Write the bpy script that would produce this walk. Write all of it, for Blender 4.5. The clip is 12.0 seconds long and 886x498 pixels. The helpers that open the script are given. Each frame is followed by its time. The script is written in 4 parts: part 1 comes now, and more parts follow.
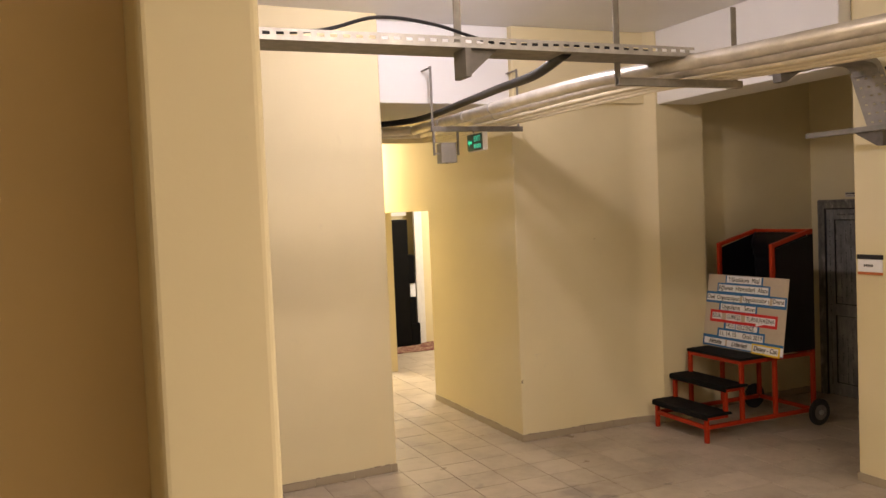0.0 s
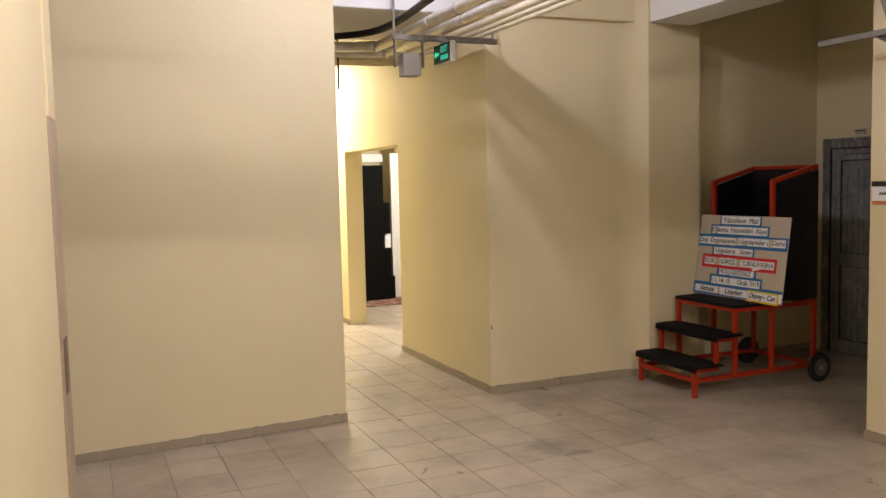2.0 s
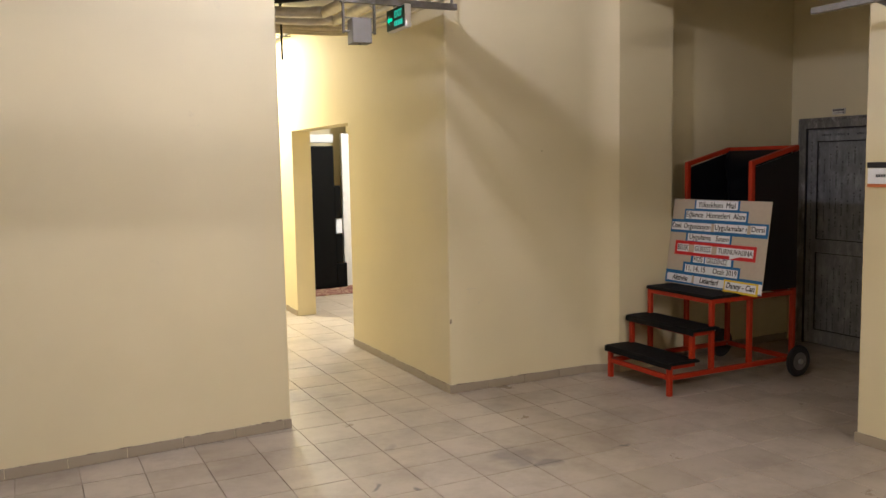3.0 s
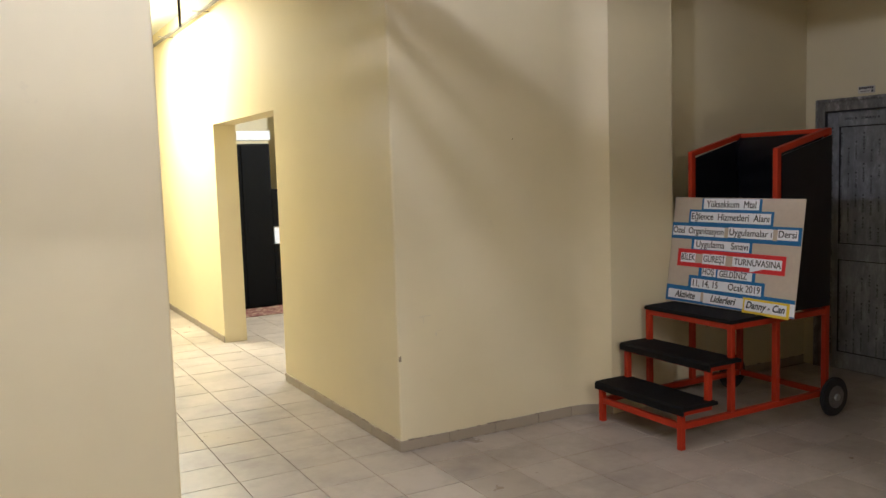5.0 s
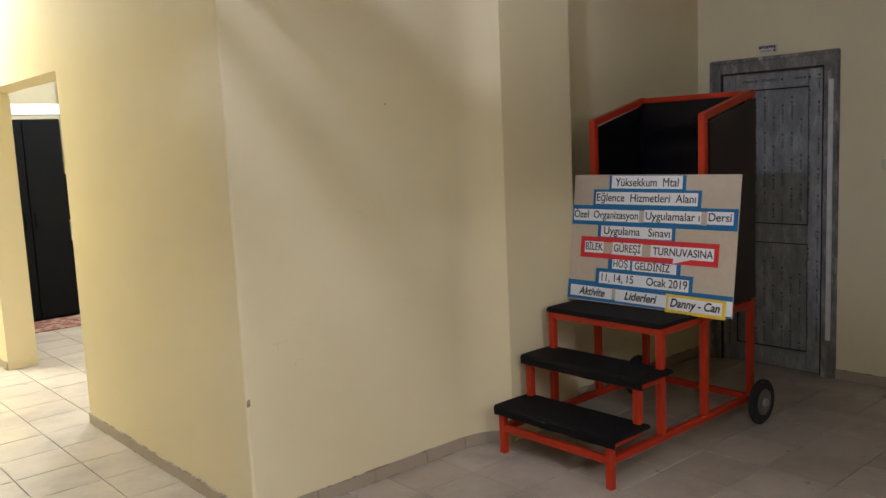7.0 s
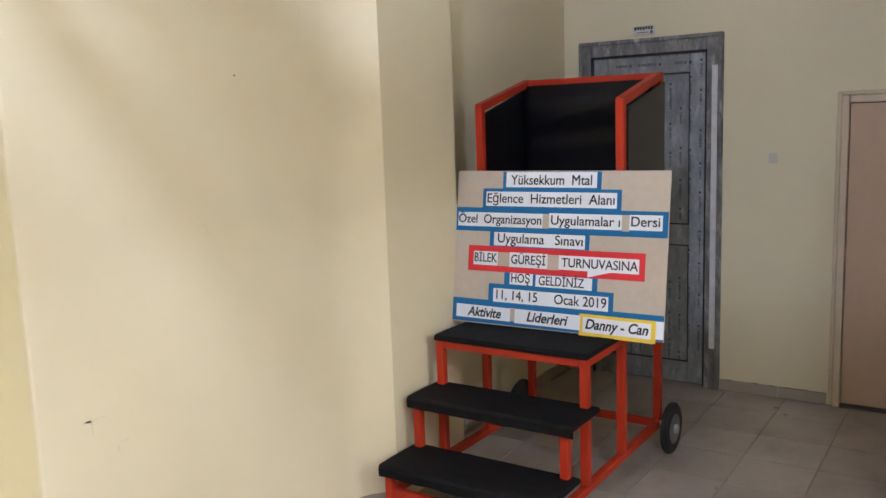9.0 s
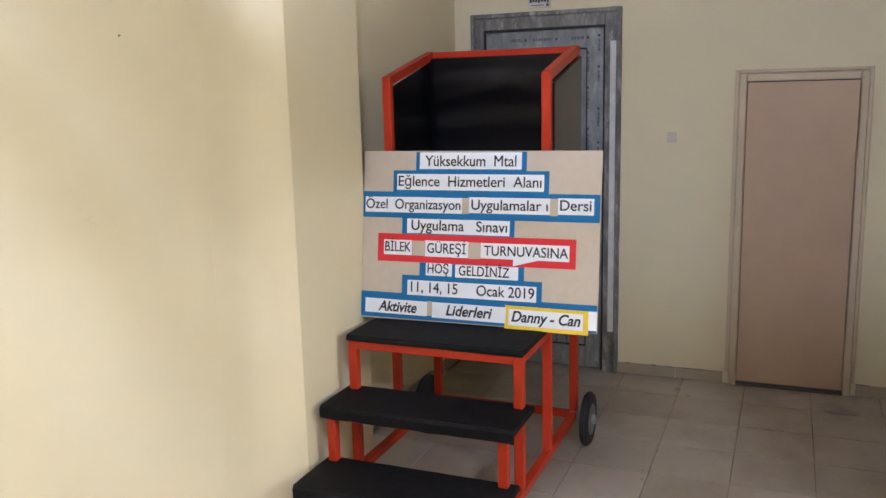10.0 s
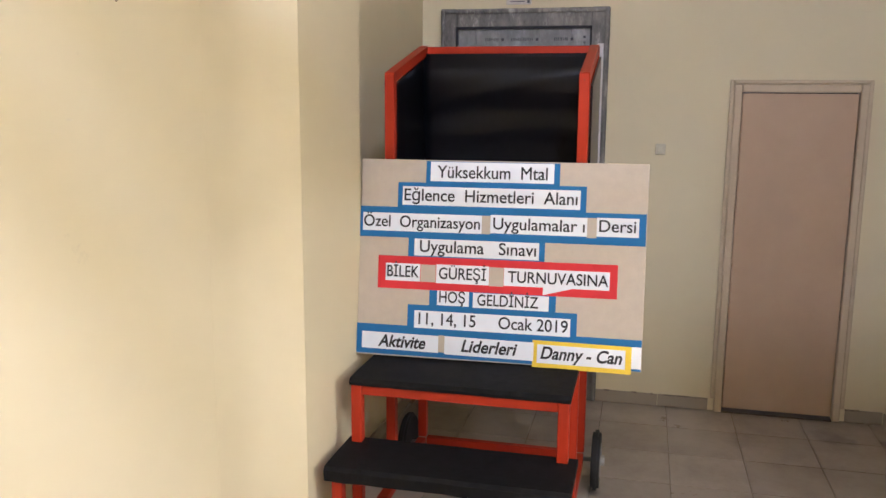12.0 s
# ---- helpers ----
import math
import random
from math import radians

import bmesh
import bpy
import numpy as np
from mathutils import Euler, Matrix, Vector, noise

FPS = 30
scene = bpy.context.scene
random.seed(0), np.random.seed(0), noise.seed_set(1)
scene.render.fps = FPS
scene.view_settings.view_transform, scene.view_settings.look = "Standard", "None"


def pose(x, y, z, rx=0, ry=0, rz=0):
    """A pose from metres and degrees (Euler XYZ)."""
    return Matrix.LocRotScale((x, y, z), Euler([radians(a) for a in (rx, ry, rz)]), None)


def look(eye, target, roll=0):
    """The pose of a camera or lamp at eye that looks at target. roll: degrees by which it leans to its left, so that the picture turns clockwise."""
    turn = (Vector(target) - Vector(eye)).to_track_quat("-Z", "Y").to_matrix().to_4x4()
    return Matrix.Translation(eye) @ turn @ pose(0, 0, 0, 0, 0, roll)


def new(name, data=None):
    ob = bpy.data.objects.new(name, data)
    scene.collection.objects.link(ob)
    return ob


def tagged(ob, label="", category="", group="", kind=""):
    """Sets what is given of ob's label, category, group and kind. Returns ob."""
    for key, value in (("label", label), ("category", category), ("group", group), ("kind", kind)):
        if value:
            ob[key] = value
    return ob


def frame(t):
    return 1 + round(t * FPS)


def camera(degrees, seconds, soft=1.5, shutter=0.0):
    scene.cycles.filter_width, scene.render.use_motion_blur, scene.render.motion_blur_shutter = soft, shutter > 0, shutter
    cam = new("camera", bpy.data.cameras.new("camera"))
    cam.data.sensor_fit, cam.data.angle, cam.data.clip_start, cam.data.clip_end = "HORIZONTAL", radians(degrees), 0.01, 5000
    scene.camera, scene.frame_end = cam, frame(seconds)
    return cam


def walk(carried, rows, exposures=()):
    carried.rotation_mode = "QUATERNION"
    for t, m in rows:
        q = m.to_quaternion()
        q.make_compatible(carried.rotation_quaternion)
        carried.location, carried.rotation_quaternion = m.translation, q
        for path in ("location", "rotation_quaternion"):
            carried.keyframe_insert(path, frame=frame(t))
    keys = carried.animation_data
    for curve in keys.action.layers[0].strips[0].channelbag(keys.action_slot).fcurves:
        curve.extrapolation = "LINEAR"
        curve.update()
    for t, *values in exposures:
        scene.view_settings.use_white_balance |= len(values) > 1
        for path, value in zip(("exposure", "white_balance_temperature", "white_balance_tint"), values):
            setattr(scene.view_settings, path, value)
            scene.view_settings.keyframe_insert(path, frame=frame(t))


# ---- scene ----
cam = camera(55.6, 12.0, soft=1.5)
PATH = [
    (0, (0.555, 0.696, 2.136), (1.341, 2.533, 2.045), -2.4),
    (0.5, (0.696, 0.782, 2.055), (1.519, 2.603, 1.97), -1.6),
    (1, (0.781, 0.937, 1.956), (1.647, 2.735, 1.823), -0.2),
    (1.5, (0.924, 1.153, 1.859), (1.789, 2.949, 1.704), -0.0),
    (2, (1.085, 1.31, 1.745), (1.88, 3.139, 1.587), -1.3),
    (2.5, (1.208, 1.583, 1.733), (2.01, 3.406, 1.551), -2.0),
    (3, (1.323, 1.857, 1.719), (2.214, 3.637, 1.521), -1.1),
    (3.2, (1.407, 1.938, 1.669), (2.276, 3.73, 1.48), -1.1),
    (4.8, (1.981, 2.979, 1.641), (2.956, 4.713, 1.442), -1.7),
    (5, (2.043, 3.077, 1.646), (3.015, 4.815, 1.456), -1.8),
    (5.5, (2.185, 3.334, 1.633), (3.154, 5.077, 1.472), -1.3),
    (6, (2.24, 3.663, 1.606), (3.377, 5.298, 1.42), -0.3),
    (6.5, (2.329, 3.933, 1.61), (3.57, 5.477, 1.334), -1.4),
    (7, (2.501, 4.202, 1.634), (3.807, 5.695, 1.377), -2.6),
    (7.2, (2.541, 4.328, 1.612), (3.907, 5.769, 1.371), -1.4),
    (8.8, (2.864, 5.115, 1.62), (4.489, 6.243, 1.322), -2.3),
    (9, (2.9, 5.179, 1.629), (4.546, 6.275, 1.332), -2.0),
    (9.5, (2.952, 5.424, 1.624), (4.691, 6.356, 1.299), -1.8),
    (10, (3.057, 5.634, 1.626), (4.875, 6.385, 1.267), -1.4),
    (10.5, (3.221, 5.82, 1.614), (5.069, 6.502, 1.269), -0.9),
    (11, (3.334, 5.986, 1.605), (5.209, 6.599, 1.274), -0.4),
    (11.5, (3.346, 6.179, 1.63), (5.265, 6.629, 1.288), -0.0),
    (12, (3.356, 6.303, 1.614), (5.271, 6.761, 1.264), 0.4),
]
EXPOSURES = [(0.0, 0.25, 7000, 19), (0.5, 0.18, 7000, 18), (1.5, 0.2, 6400, 17), (3.0, 0.33, 5700, 14), (5.0, 0.42, 5300, 12), (6.5, 0.5, 5200, 11), (7.2, 0.63, 5200, 11), (8.8, 1.38, 4900, 11), (9.5, 1.55, 4850, 11), (10.5, 1.76, 4950, 12), (12.0, 1.82, 5150, 14)]
walk(cam, [(t, look(eye, target, roll)) for t, eye, target, roll in PATH], EXPOSURES)

# ---- world and lamps ----
world = bpy.data.worlds.new("world")
scene.world = world
world.use_nodes = True
world.node_tree.nodes["Background"].inputs[0].default_value = (0.9, 0.85, 0.75, 1)
world.node_tree.nodes["Background"].inputs[1].default_value = 0.02


def area_lamp(name, at, size, power, colour, turn=0):
    data = bpy.data.lights.new(name, "AREA")
    data.shape, data.size, data.size_y = "RECTANGLE", size[0], size[1]
    data.energy, data.color = power, colour
    ob = new(name, data)
    ob.matrix_world = pose(*at, rz=turn)
    return ob


MIDDLE = area_lamp("middle_tube_light", (1.7, 3.5, 3.49), (1.2, 0.06), 32, (1.0, 0.90, 0.84))
FRONT = area_lamp("entrance_tube_light", (3.3, -0.3, 3.60), (1.2, 0.08), 104, (1.0, 0.89, 0.77))
CORR = area_lamp("corridor_tube_light", (3.55, 12.1, 3.24), (0.08, 1.2), 128, (1.0, 0.92, 0.68))
ROOM = area_lamp("far_room_tube_light", (5.6, 11.6, 3.60), (0.08, 1.2), 100, (1.0, 0.96, 0.88))




# ---- materials ----
def nodes_of(name):
    m = bpy.data.materials.new(name)
    m.use_nodes = True
    nt = m.node_tree
    return m, nt, nt.nodes["Principled BSDF"]


def link(nt, a, b):
    nt.links.new(a, b)


def mapped(nt, scale=(1, 1, 1)):
    g = nt.nodes.new("ShaderNodeNewGeometry")
    mp = nt.nodes.new("ShaderNodeMapping")
    mp.inputs["Scale"].default_value = scale
    link(nt, g.outputs["Position"], mp.inputs["Vector"])
    return mp.outputs["Vector"]


def noise_of(nt, vec, scale, detail=4.0, rough=0.6):
    n = nt.nodes.new("ShaderNodeTexNoise")
    n.inputs["Scale"].default_value = scale
    n.inputs["Detail"].default_value = detail
    n.inputs["Roughness"].default_value = rough
    link(nt, vec, n.inputs["Vector"])
    return n.outputs["Fac"]


def ramp_of(nt, fac, stops):
    r = nt.nodes.new("ShaderNodeValToRGB")
    while len(r.color_ramp.elements) < len(stops):
        r.color_ramp.elements.new(0.5)
    for e, (p, c) in zip(r.color_ramp.elements, stops):
        e.position, e.color = p, (*c, 1)
    link(nt, fac, r.inputs["Fac"])
    return r.outputs["Color"]


def mix_of(nt, fac, a, b, mode="MIX"):
    m = nt.nodes.new("ShaderNodeMix")
    m.data_type, m.blend_type = "RGBA", mode
    for sock, v in ((m.inputs[0], fac), (m.inputs[6], a), (m.inputs[7], b)):
        if isinstance(v, (int, float)):
            sock.default_value = v
        elif isinstance(v, tuple):
            sock.default_value = (*v, 1)
        else:
            link(nt, v, sock)
    return m.outputs[2]


def bump_of(nt, bsdf, height, strength=0.2, distance=0.01):
    b = nt.nodes.new("ShaderNodeBump")
    b.inputs["Strength"].default_value = strength
    b.inputs["Distance"].default_value = distance
    link(nt, height, b.inputs["Height"])
    link(nt, b.outputs["Normal"], bsdf.inputs["Normal"])


def painted(name, colour, dirt=(0.35, 0.3, 0.24), rough=0.7, grain=90, bump=0.04, amount=0.25):
    """Rolled wall paint: roller grain, soft unevenness, a few scuffs."""
    m, nt, b = nodes_of(name)
    vec = mapped(nt)
    broad = noise_of(nt, vec, 0.9, 5)
    low = tuple(c * 0.93 for c in colour)
    col = ramp_of(nt, broad, [(0.3, low), (0.7, colour)])
    spots = noise_of(nt, vec, 5.5, 8, 0.72)
    mask = ramp_of(nt, spots, [(0.66, (0, 0, 0)), (0.78, (amount, amount, amount))])
    link(nt, mix_of(nt, mask, col, dirt), b.inputs["Base Color"])
    b.inputs["Roughness"].default_value = rough
    lumps = nt.nodes.new("ShaderNodeMath")
    lumps.operation = "MULTIPLY_ADD"
    lumps.inputs[1].default_value = 9.0
    link(nt, noise_of(nt, vec, 3.2, 3, 0.5), lumps.inputs[0])
    link(nt, noise_of(nt, vec, grain, 3), lumps.inputs[2])
    bump_of(nt, b, lumps.outputs[0], bump, 0.004)
    return m


def plain(name, colour, rough=0.5, metal=0.0, vary=0.12, scale=14, bump=0.05):
    m, nt, b = nodes_of(name)
    vec = mapped(nt)
    n = noise_of(nt, vec, scale, 5)
    col = ramp_of(nt, n, [(0.25, tuple(c * (1 - vary) for c in colour)), (0.75, tuple(min(1, c * (1 + vary)) for c in colour))])
    link(nt, col, b.inputs["Base Color"])
    b.inputs["Roughness"].default_value = rough
    b.inputs["Metallic"].default_value = metal
    bump_of(nt, b, noise_of(nt, vec, scale * 6, 3), bump, 0.003)
    return m


def worn(name, colour, under, rough=0.45, metal=0.0, at=0.62, scale=18):
    """Paint chipped or rubbed through in small patches."""
    m, nt, b = nodes_of(name)
    vec = mapped(nt)
    n = noise_of(nt, vec, scale, 8, 0.7)
    mask = ramp_of(nt, n, [(at, (0, 0, 0)), (at + 0.05, (1, 1, 1))])
    base = ramp_of(nt, noise_of(nt, vec, 3, 4), [(0.3, tuple(c * 0.85 for c in colour)), (0.7, colour)])
    link(nt, mix_of(nt, mask, base, under), b.inputs["Base Color"])
    b.inputs["Roughness"].default_value = rough
    b.inputs["Metallic"].default_value = metal
    bump_of(nt, b, n, 0.08, 0.003)
    return m


def tile_material():
    m, nt, b = nodes_of("glazed_floor_tile")
    vec = mapped(nt)
    info = nt.nodes.new("ShaderNodeObjectInfo")
    geo = nt.nodes.new("ShaderNodeNewGeometry")
    add = nt.nodes.new("ShaderNodeMath")
    add.operation = "ADD"
    link(nt, info.outputs["Random"], add.inputs[0])
    link(nt, geo.outputs["Random Per Island"], add.inputs[1])
    fr = nt.nodes.new("ShaderNodeMath")
    fr.operation = "FRACT"
    link(nt, add.outputs[0], fr.inputs[0])
    base = ramp_of(nt, fr.outputs[0], [(0.0, (0.36, 0.305, 0.23)), (1.0, (0.44, 0.38, 0.295))])
    marble = noise_of(nt, vec, 7, 7, 0.65)
    base = mix_of(nt, ramp_of(nt, marble, [(0.35, (0, 0, 0)), (0.75, (0.35, 0.35, 0.35))]), base, (0.40, 0.34, 0.28))
    grime = noise_of(nt, vec, 1.6, 8, 0.7)
    base = mix_of(nt, ramp_of(nt, grime, [(0.44, (0, 0, 0)), (0.68, (0.65, 0.65, 0.65))]), base, (0.23, 0.185, 0.14))
    warp = nt.nodes.new("ShaderNodeTexNoise")
    warp.inputs["Scale"].default_value = 6
    link(nt, vec, warp.inputs["Vector"])
    push = nt.nodes.new("ShaderNodeVectorMath")
    push.operation = "MULTIPLY_ADD"
    push.inputs[1].default_value = (0.30, 0.30, 0)
    link(nt, warp.outputs["Color"], push.inputs[0])
    link(nt, vec, push.inputs[2])
    for sx, sy, size, dark in ((3.97, 6.14, 0.17, 0.6), (4.1, 5.96, 0.10, 0.7), (3.08, 6.10, 0.04, 0.9), (3.28, 5.95, 0.035, 0.9), (4.66, 5.96, 0.03, 0.8), (3.4, 6.6, 0.05, 0.4), (5.0, 6.5, 0.2, 0.25), (4.4, 7.05, 0.16, 0.3), (7.72, 5.5, 0.1, 0.5), (7.68, 5.2, 0.08, 0.6)):
        dist = nt.nodes.new("ShaderNodeVectorMath")
        dist.operation = "DISTANCE"
        link(nt, push.outputs[0], dist.inputs[0])
        dist.inputs[1].default_value = (sx, sy, 0)
        near = ramp_of(nt, dist.outputs["Value"], [(size * 0.45, (dark, dark, dark)), (size, (0, 0, 0))])
        base = mix_of(nt, near, base, (0.12, 0.11, 0.10))
    link(nt, base, b.inputs["Base Color"])
    link(nt, ramp_of(nt, grime, [(0.3, (0.24, 0.24, 0.24)), (0.7, (0.5, 0.5, 0.5))]), b.inputs["Roughness"])
    bump_of(nt, b, noise_of(nt, vec, 60, 3), 0.04, 0.002)
    return m


def joint_material():
    """Cement joints: dark with dirt in stretches, pale where they are washed out."""
    m, nt, b = nodes_of("floor_joint_cement")
    vec = mapped(nt)
    col = ramp_of(nt, noise_of(nt, vec, 1.9, 6, 0.65), [(0.42, (0.34, 0.285, 0.21)), (0.54, (0.25, 0.205, 0.15)), (0.66, (0.08, 0.064, 0.05))])
    link(nt, col, b.inputs["Base Color"])
    b.inputs["Roughness"].default_value = 0.9
    bump_of(nt, b, noise_of(nt, vec, 70, 3), 0.3, 0.002)
    return m


CREAM = painted("cream_wall_paint", (0.71, 0.62, 0.385))
# cream made more orange: the recess's warm bounce light is put into the colour
SHADECREAM = painted("warm_shade_cream_paint", (0.78, 0.60, 0.33), (0.3, 0.2, 0.1))
WHITE = painted("white_ceiling_paint", (0.80, 0.80, 0.79), amount=0.12)
TILE = tile_material()
GROUT = joint_material()
DIRT = plain("brown_joint_dirt", (0.25, 0.20, 0.145), 0.9, 0, 0.4, 50, 0.2)
SKIRT = painted("beige_skirting_tile", (0.35, 0.29, 0.205), (0.16, 0.125, 0.09), 0.45, 60, 0.08, 0.75)
RED = worn("chipped_red_paint", (0.40, 0.030, 0.006), (0.16, 0.05, 0.03), 0.42, 0.0, 0.66, 26)
BLACK = plain("black_cable", (0.012, 0.012, 0.013), 0.45)
RUBBER = plain("black_grained_rubber", (0.0075, 0.0072, 0.0072), 0.72, 0, 0.5, 30, 0.35)
VINYL = plain("glossy_black_vinyl", (0.005, 0.005, 0.006), 0.30, 0, 0.3, 6, 0.05)
for dull, gloss in ((BLACK, 0.15), (RUBBER, 0.13), (VINYL, 0.25), (RED, 0.25)):
    dull.node_tree.nodes["Principled BSDF"].inputs["Specular IOR Level"].default_value = gloss
MATTBLACK = plain("matt_black_cabinet_paint", (0.003, 0.003, 0.003), 0.7, 0, 0.2, 20, 0.03)
MATTBLACK.node_tree.nodes["Principled BSDF"].inputs["Specular IOR Level"].default_value = 0.1
TYRE = plain("tyre_rubber", (0.02, 0.02, 0.02), 0.75)
STEEL = plain("galvanised_steel", (0.44, 0.43, 0.41), 0.45, 0.35, 0.25, 12, 0.1)
# grey lowered so that the drop tray's backlit shade sits in its colour
GALV = plain("matt_galvanised_sheet", (0.22, 0.20, 0.17), 0.6, 0.0, 0.2, 20, 0.1)
RIMSTEEL = plain("dirty_steel_rim", (0.23, 0.22, 0.21), 0.45, 0.5, 0.3, 20, 0.1)
# bracket zinc with its shade against the light put into the colour
SHADEDZINC = plain("zinc_darkened_as_backlit", (0.09, 0.08, 0.068), 0.6, 0.2, 0.3, 16, 0.1)
GALVWEB = plain("zinc_web", (0.30, 0.29, 0.27), 0.5, 0.3, 0.25, 16, 0.1)
# strut zinc, also darkened in colour for the backlit look
DULL = plain("dull_zinc_strut", (0.19, 0.175, 0.15), 0.6, 0.2, 0.3, 16, 0.1)
JACKET = plain("foil_pipe_jacket", (0.60, 0.57, 0.51), 0.36, 0.65, 0.2, 9, 0.3)
BEIGEPIPE = plain("beige_plastic_pipe", (0.62, 0.55, 0.39), 0.3, 0, 0.12)
BOARD = plain("beige_card", (0.52, 0.45, 0.36), 0.85, 0, 0.05, 30, 0.1)
BLUE = plain("blue_paper", (0.018, 0.145, 0.37), 0.75, 0, 0.06, 30)
REDPAPER = plain("red_paper", (0.62, 0.025, 0.03), 0.75, 0, 0.06, 30)
YELLOW = plain("yellow_paper", (0.80, 0.58, 0.03), 0.75, 0, 0.06, 30)
PAPER = plain("white_paper", (0.82, 0.84, 0.88), 0.8, 0, 0.03, 30)
PLATEWHITE = plain("grubby_white_plate", (0.58, 0.54, 0.46), 0.6, 0, 0.12, 30)
PRINT = plain("faded_grey_print", (0.055, 0.058, 0.065), 0.6)
INK = plain("black_ink", (0.015, 0.015, 0.018), 0.7)
PINKDOOR = plain("pinkish_beige_laminate", (0.49, 0.345, 0.21), 0.5, 0, 0.05, 5, 0.05)
PINKFRAME = plain("beige_door_frame_paint", (0.56, 0.45, 0.29), 0.55, 0, 0.08, 7, 0.08)


def streaked(name, colours, rough):
    """Plastic under smeared film: long upright streaks over blotches."""
    m, nt, b = nodes_of(name)
    long = noise_of(nt, mapped(nt, (14, 14, 5)), 1.0, 7, 0.75)
    blot = noise_of(nt, mapped(nt), 7, 7, 0.7)
    col = ramp_of(nt, long, [(0.32, colours[0]), (0.52, colours[1]), (0.68, colours[2])])
    col = mix_of(nt, ramp_of(nt, blot, [(0.5, (0, 0, 0)), (0.66, (0.75, 0.75, 0.75))]), col, colours[3])
    link(nt, col, b.inputs["Base Color"])
    b.inputs["Roughness"].default_value = rough
    bump_of(nt, b, blot, 0.15, 0.003)
    return m


FILM = streaked("grey_protective_film", ((0.15, 0.155, 0.155), (0.25, 0.255, 0.25), (0.40, 0.40, 0.39), (0.17, 0.17, 0.165)), 0.4)
FRAMEGREY = streaked("smeared_grey_frame", ((0.08, 0.076, 0.066), (0.17, 0.16, 0.14), (0.50, 0.47, 0.41), (0.24, 0.225, 0.19)), 0.6)
WHITEPLASTIC = plain("white_plastic", (0.72, 0.71, 0.68), 0.45, 0, 0.06)
PEEL = plain("greyed_film_backing", (0.60, 0.58, 0.55), 0.5, 0, 0.15)
SWITCH = plain("yellowed_switch_plastic", (0.55, 0.50, 0.37), 0.45, 0, 0.06)
GREYBOX = plain("grey_metal_box", (0.20, 0.18, 0.145), 0.5, 0.1, 0.1)
BROWN = worn("brown_door_edge", (0.42, 0.33, 0.23), (0.5, 0.4, 0.28), 0.6)
BRONZE = plain("dark_bronze_plate", (0.13, 0.10, 0.075), 0.5, 0.3)
RUGMAT = worn("red_patterned_rug", (0.15, 0.04, 0.03), (0.32, 0.22, 0.14), 0.95, 0, 0.5, 14)


def glowing(name, colour, power):
    m, nt, b = nodes_of(name)
    b.inputs["Base Color"].default_value = (*colour, 1)
    b.inputs["Emission Color"].default_value = (*colour, 1)
    b.inputs["Emission Strength"].default_value = power
    return m


TUBE = glowing("lit_tube", (1.0, 0.92, 0.70), 80.0)
WARMTUBE = glowing("lit_warm_tube", (1.0, 0.89, 0.77), 275.0)
MIDTUBE = glowing("lit_middle_tube", (1.0, 0.90, 0.84), 58.0)
GLOBE = glowing("lit_opal_globe", (0.95, 0.90, 1.0), 265.0)
EXITGREEN = glowing("lit_green_letters", (0.03, 0.55, 0.36), 0.5)
EXITBACK = plain("dark_green_sign_face", (0.008, 0.045, 0.03), 0.35)


# ---- mesh helpers ----
def part(name, bm, material, parent=None, label=""):
    me = bpy.data.meshes.new(name)
    bmesh.ops.recalc_face_normals(bm, faces=bm.faces)
    bm.to_mesh(me)
    bm.free()
    me.materials.append(material)
    ob = new(name, me)
    if parent:
        ob.parent = parent
    if label:
        ob["label"] = label
    return ob


def box(x0, x1, y0, y1, z0, z1, bevel=0.0, seg=1, bm=None):
    one = bmesh.new()
    m = Matrix.Translation(((x0 + x1) / 2, (y0 + y1) / 2, (z0 + z1) / 2)) @ Matrix.Diagonal((x1 - x0, y1 - y0, z1 - z0, 1))
    bmesh.ops.create_cube(one, size=1, matrix=m)
    if bevel:
        bmesh.ops.bevel(one, geom=one.edges[:], offset=bevel, segments=seg, affect="EDGES", profile=0.5)
    if bm is None:
        return one
    me = bpy.data.meshes.new("tmp")
    one.to_mesh(me)
    one.free()
    bm.from_mesh(me)
    bpy.data.meshes.remove(me)
    return bm


def boxes(rows, bevel=0.0):
    bm = bmesh.new()
    for r in rows:
        box(*r, bevel=bevel, bm=bm)
    return bm


def prism(points, z0, z1, bevel=0.0, seg=2, sharp_from=1e9):
    """An upright prism on a plan outline; bevel rounds the upright edges."""
    bm = bmesh.new()
    low = [bm.verts.new((x, y, z0)) for x, y in points]
    high = [bm.verts.new((x, y, z1)) for x, y in points]
    n = len(points)
    bm.faces.new(low[::-1])
    bm.faces.new(high)
    for i in range(n):
        f = bm.faces.new((low[i], low[(i + 1) % n], high[(i + 1) % n], high[i]))
    bm.edges.ensure_lookup_table()
    if bevel:
        up = [e for e in bm.edges if abs(e.verts[0].co.z - e.verts[1].co.z) > 1e-4 and e.verts[0].co.y < sharp_from]
        bmesh.ops.bevel(bm, geom=up, offset=bevel, segments=seg, affect="EDGES", profile=0.5)
    return bm


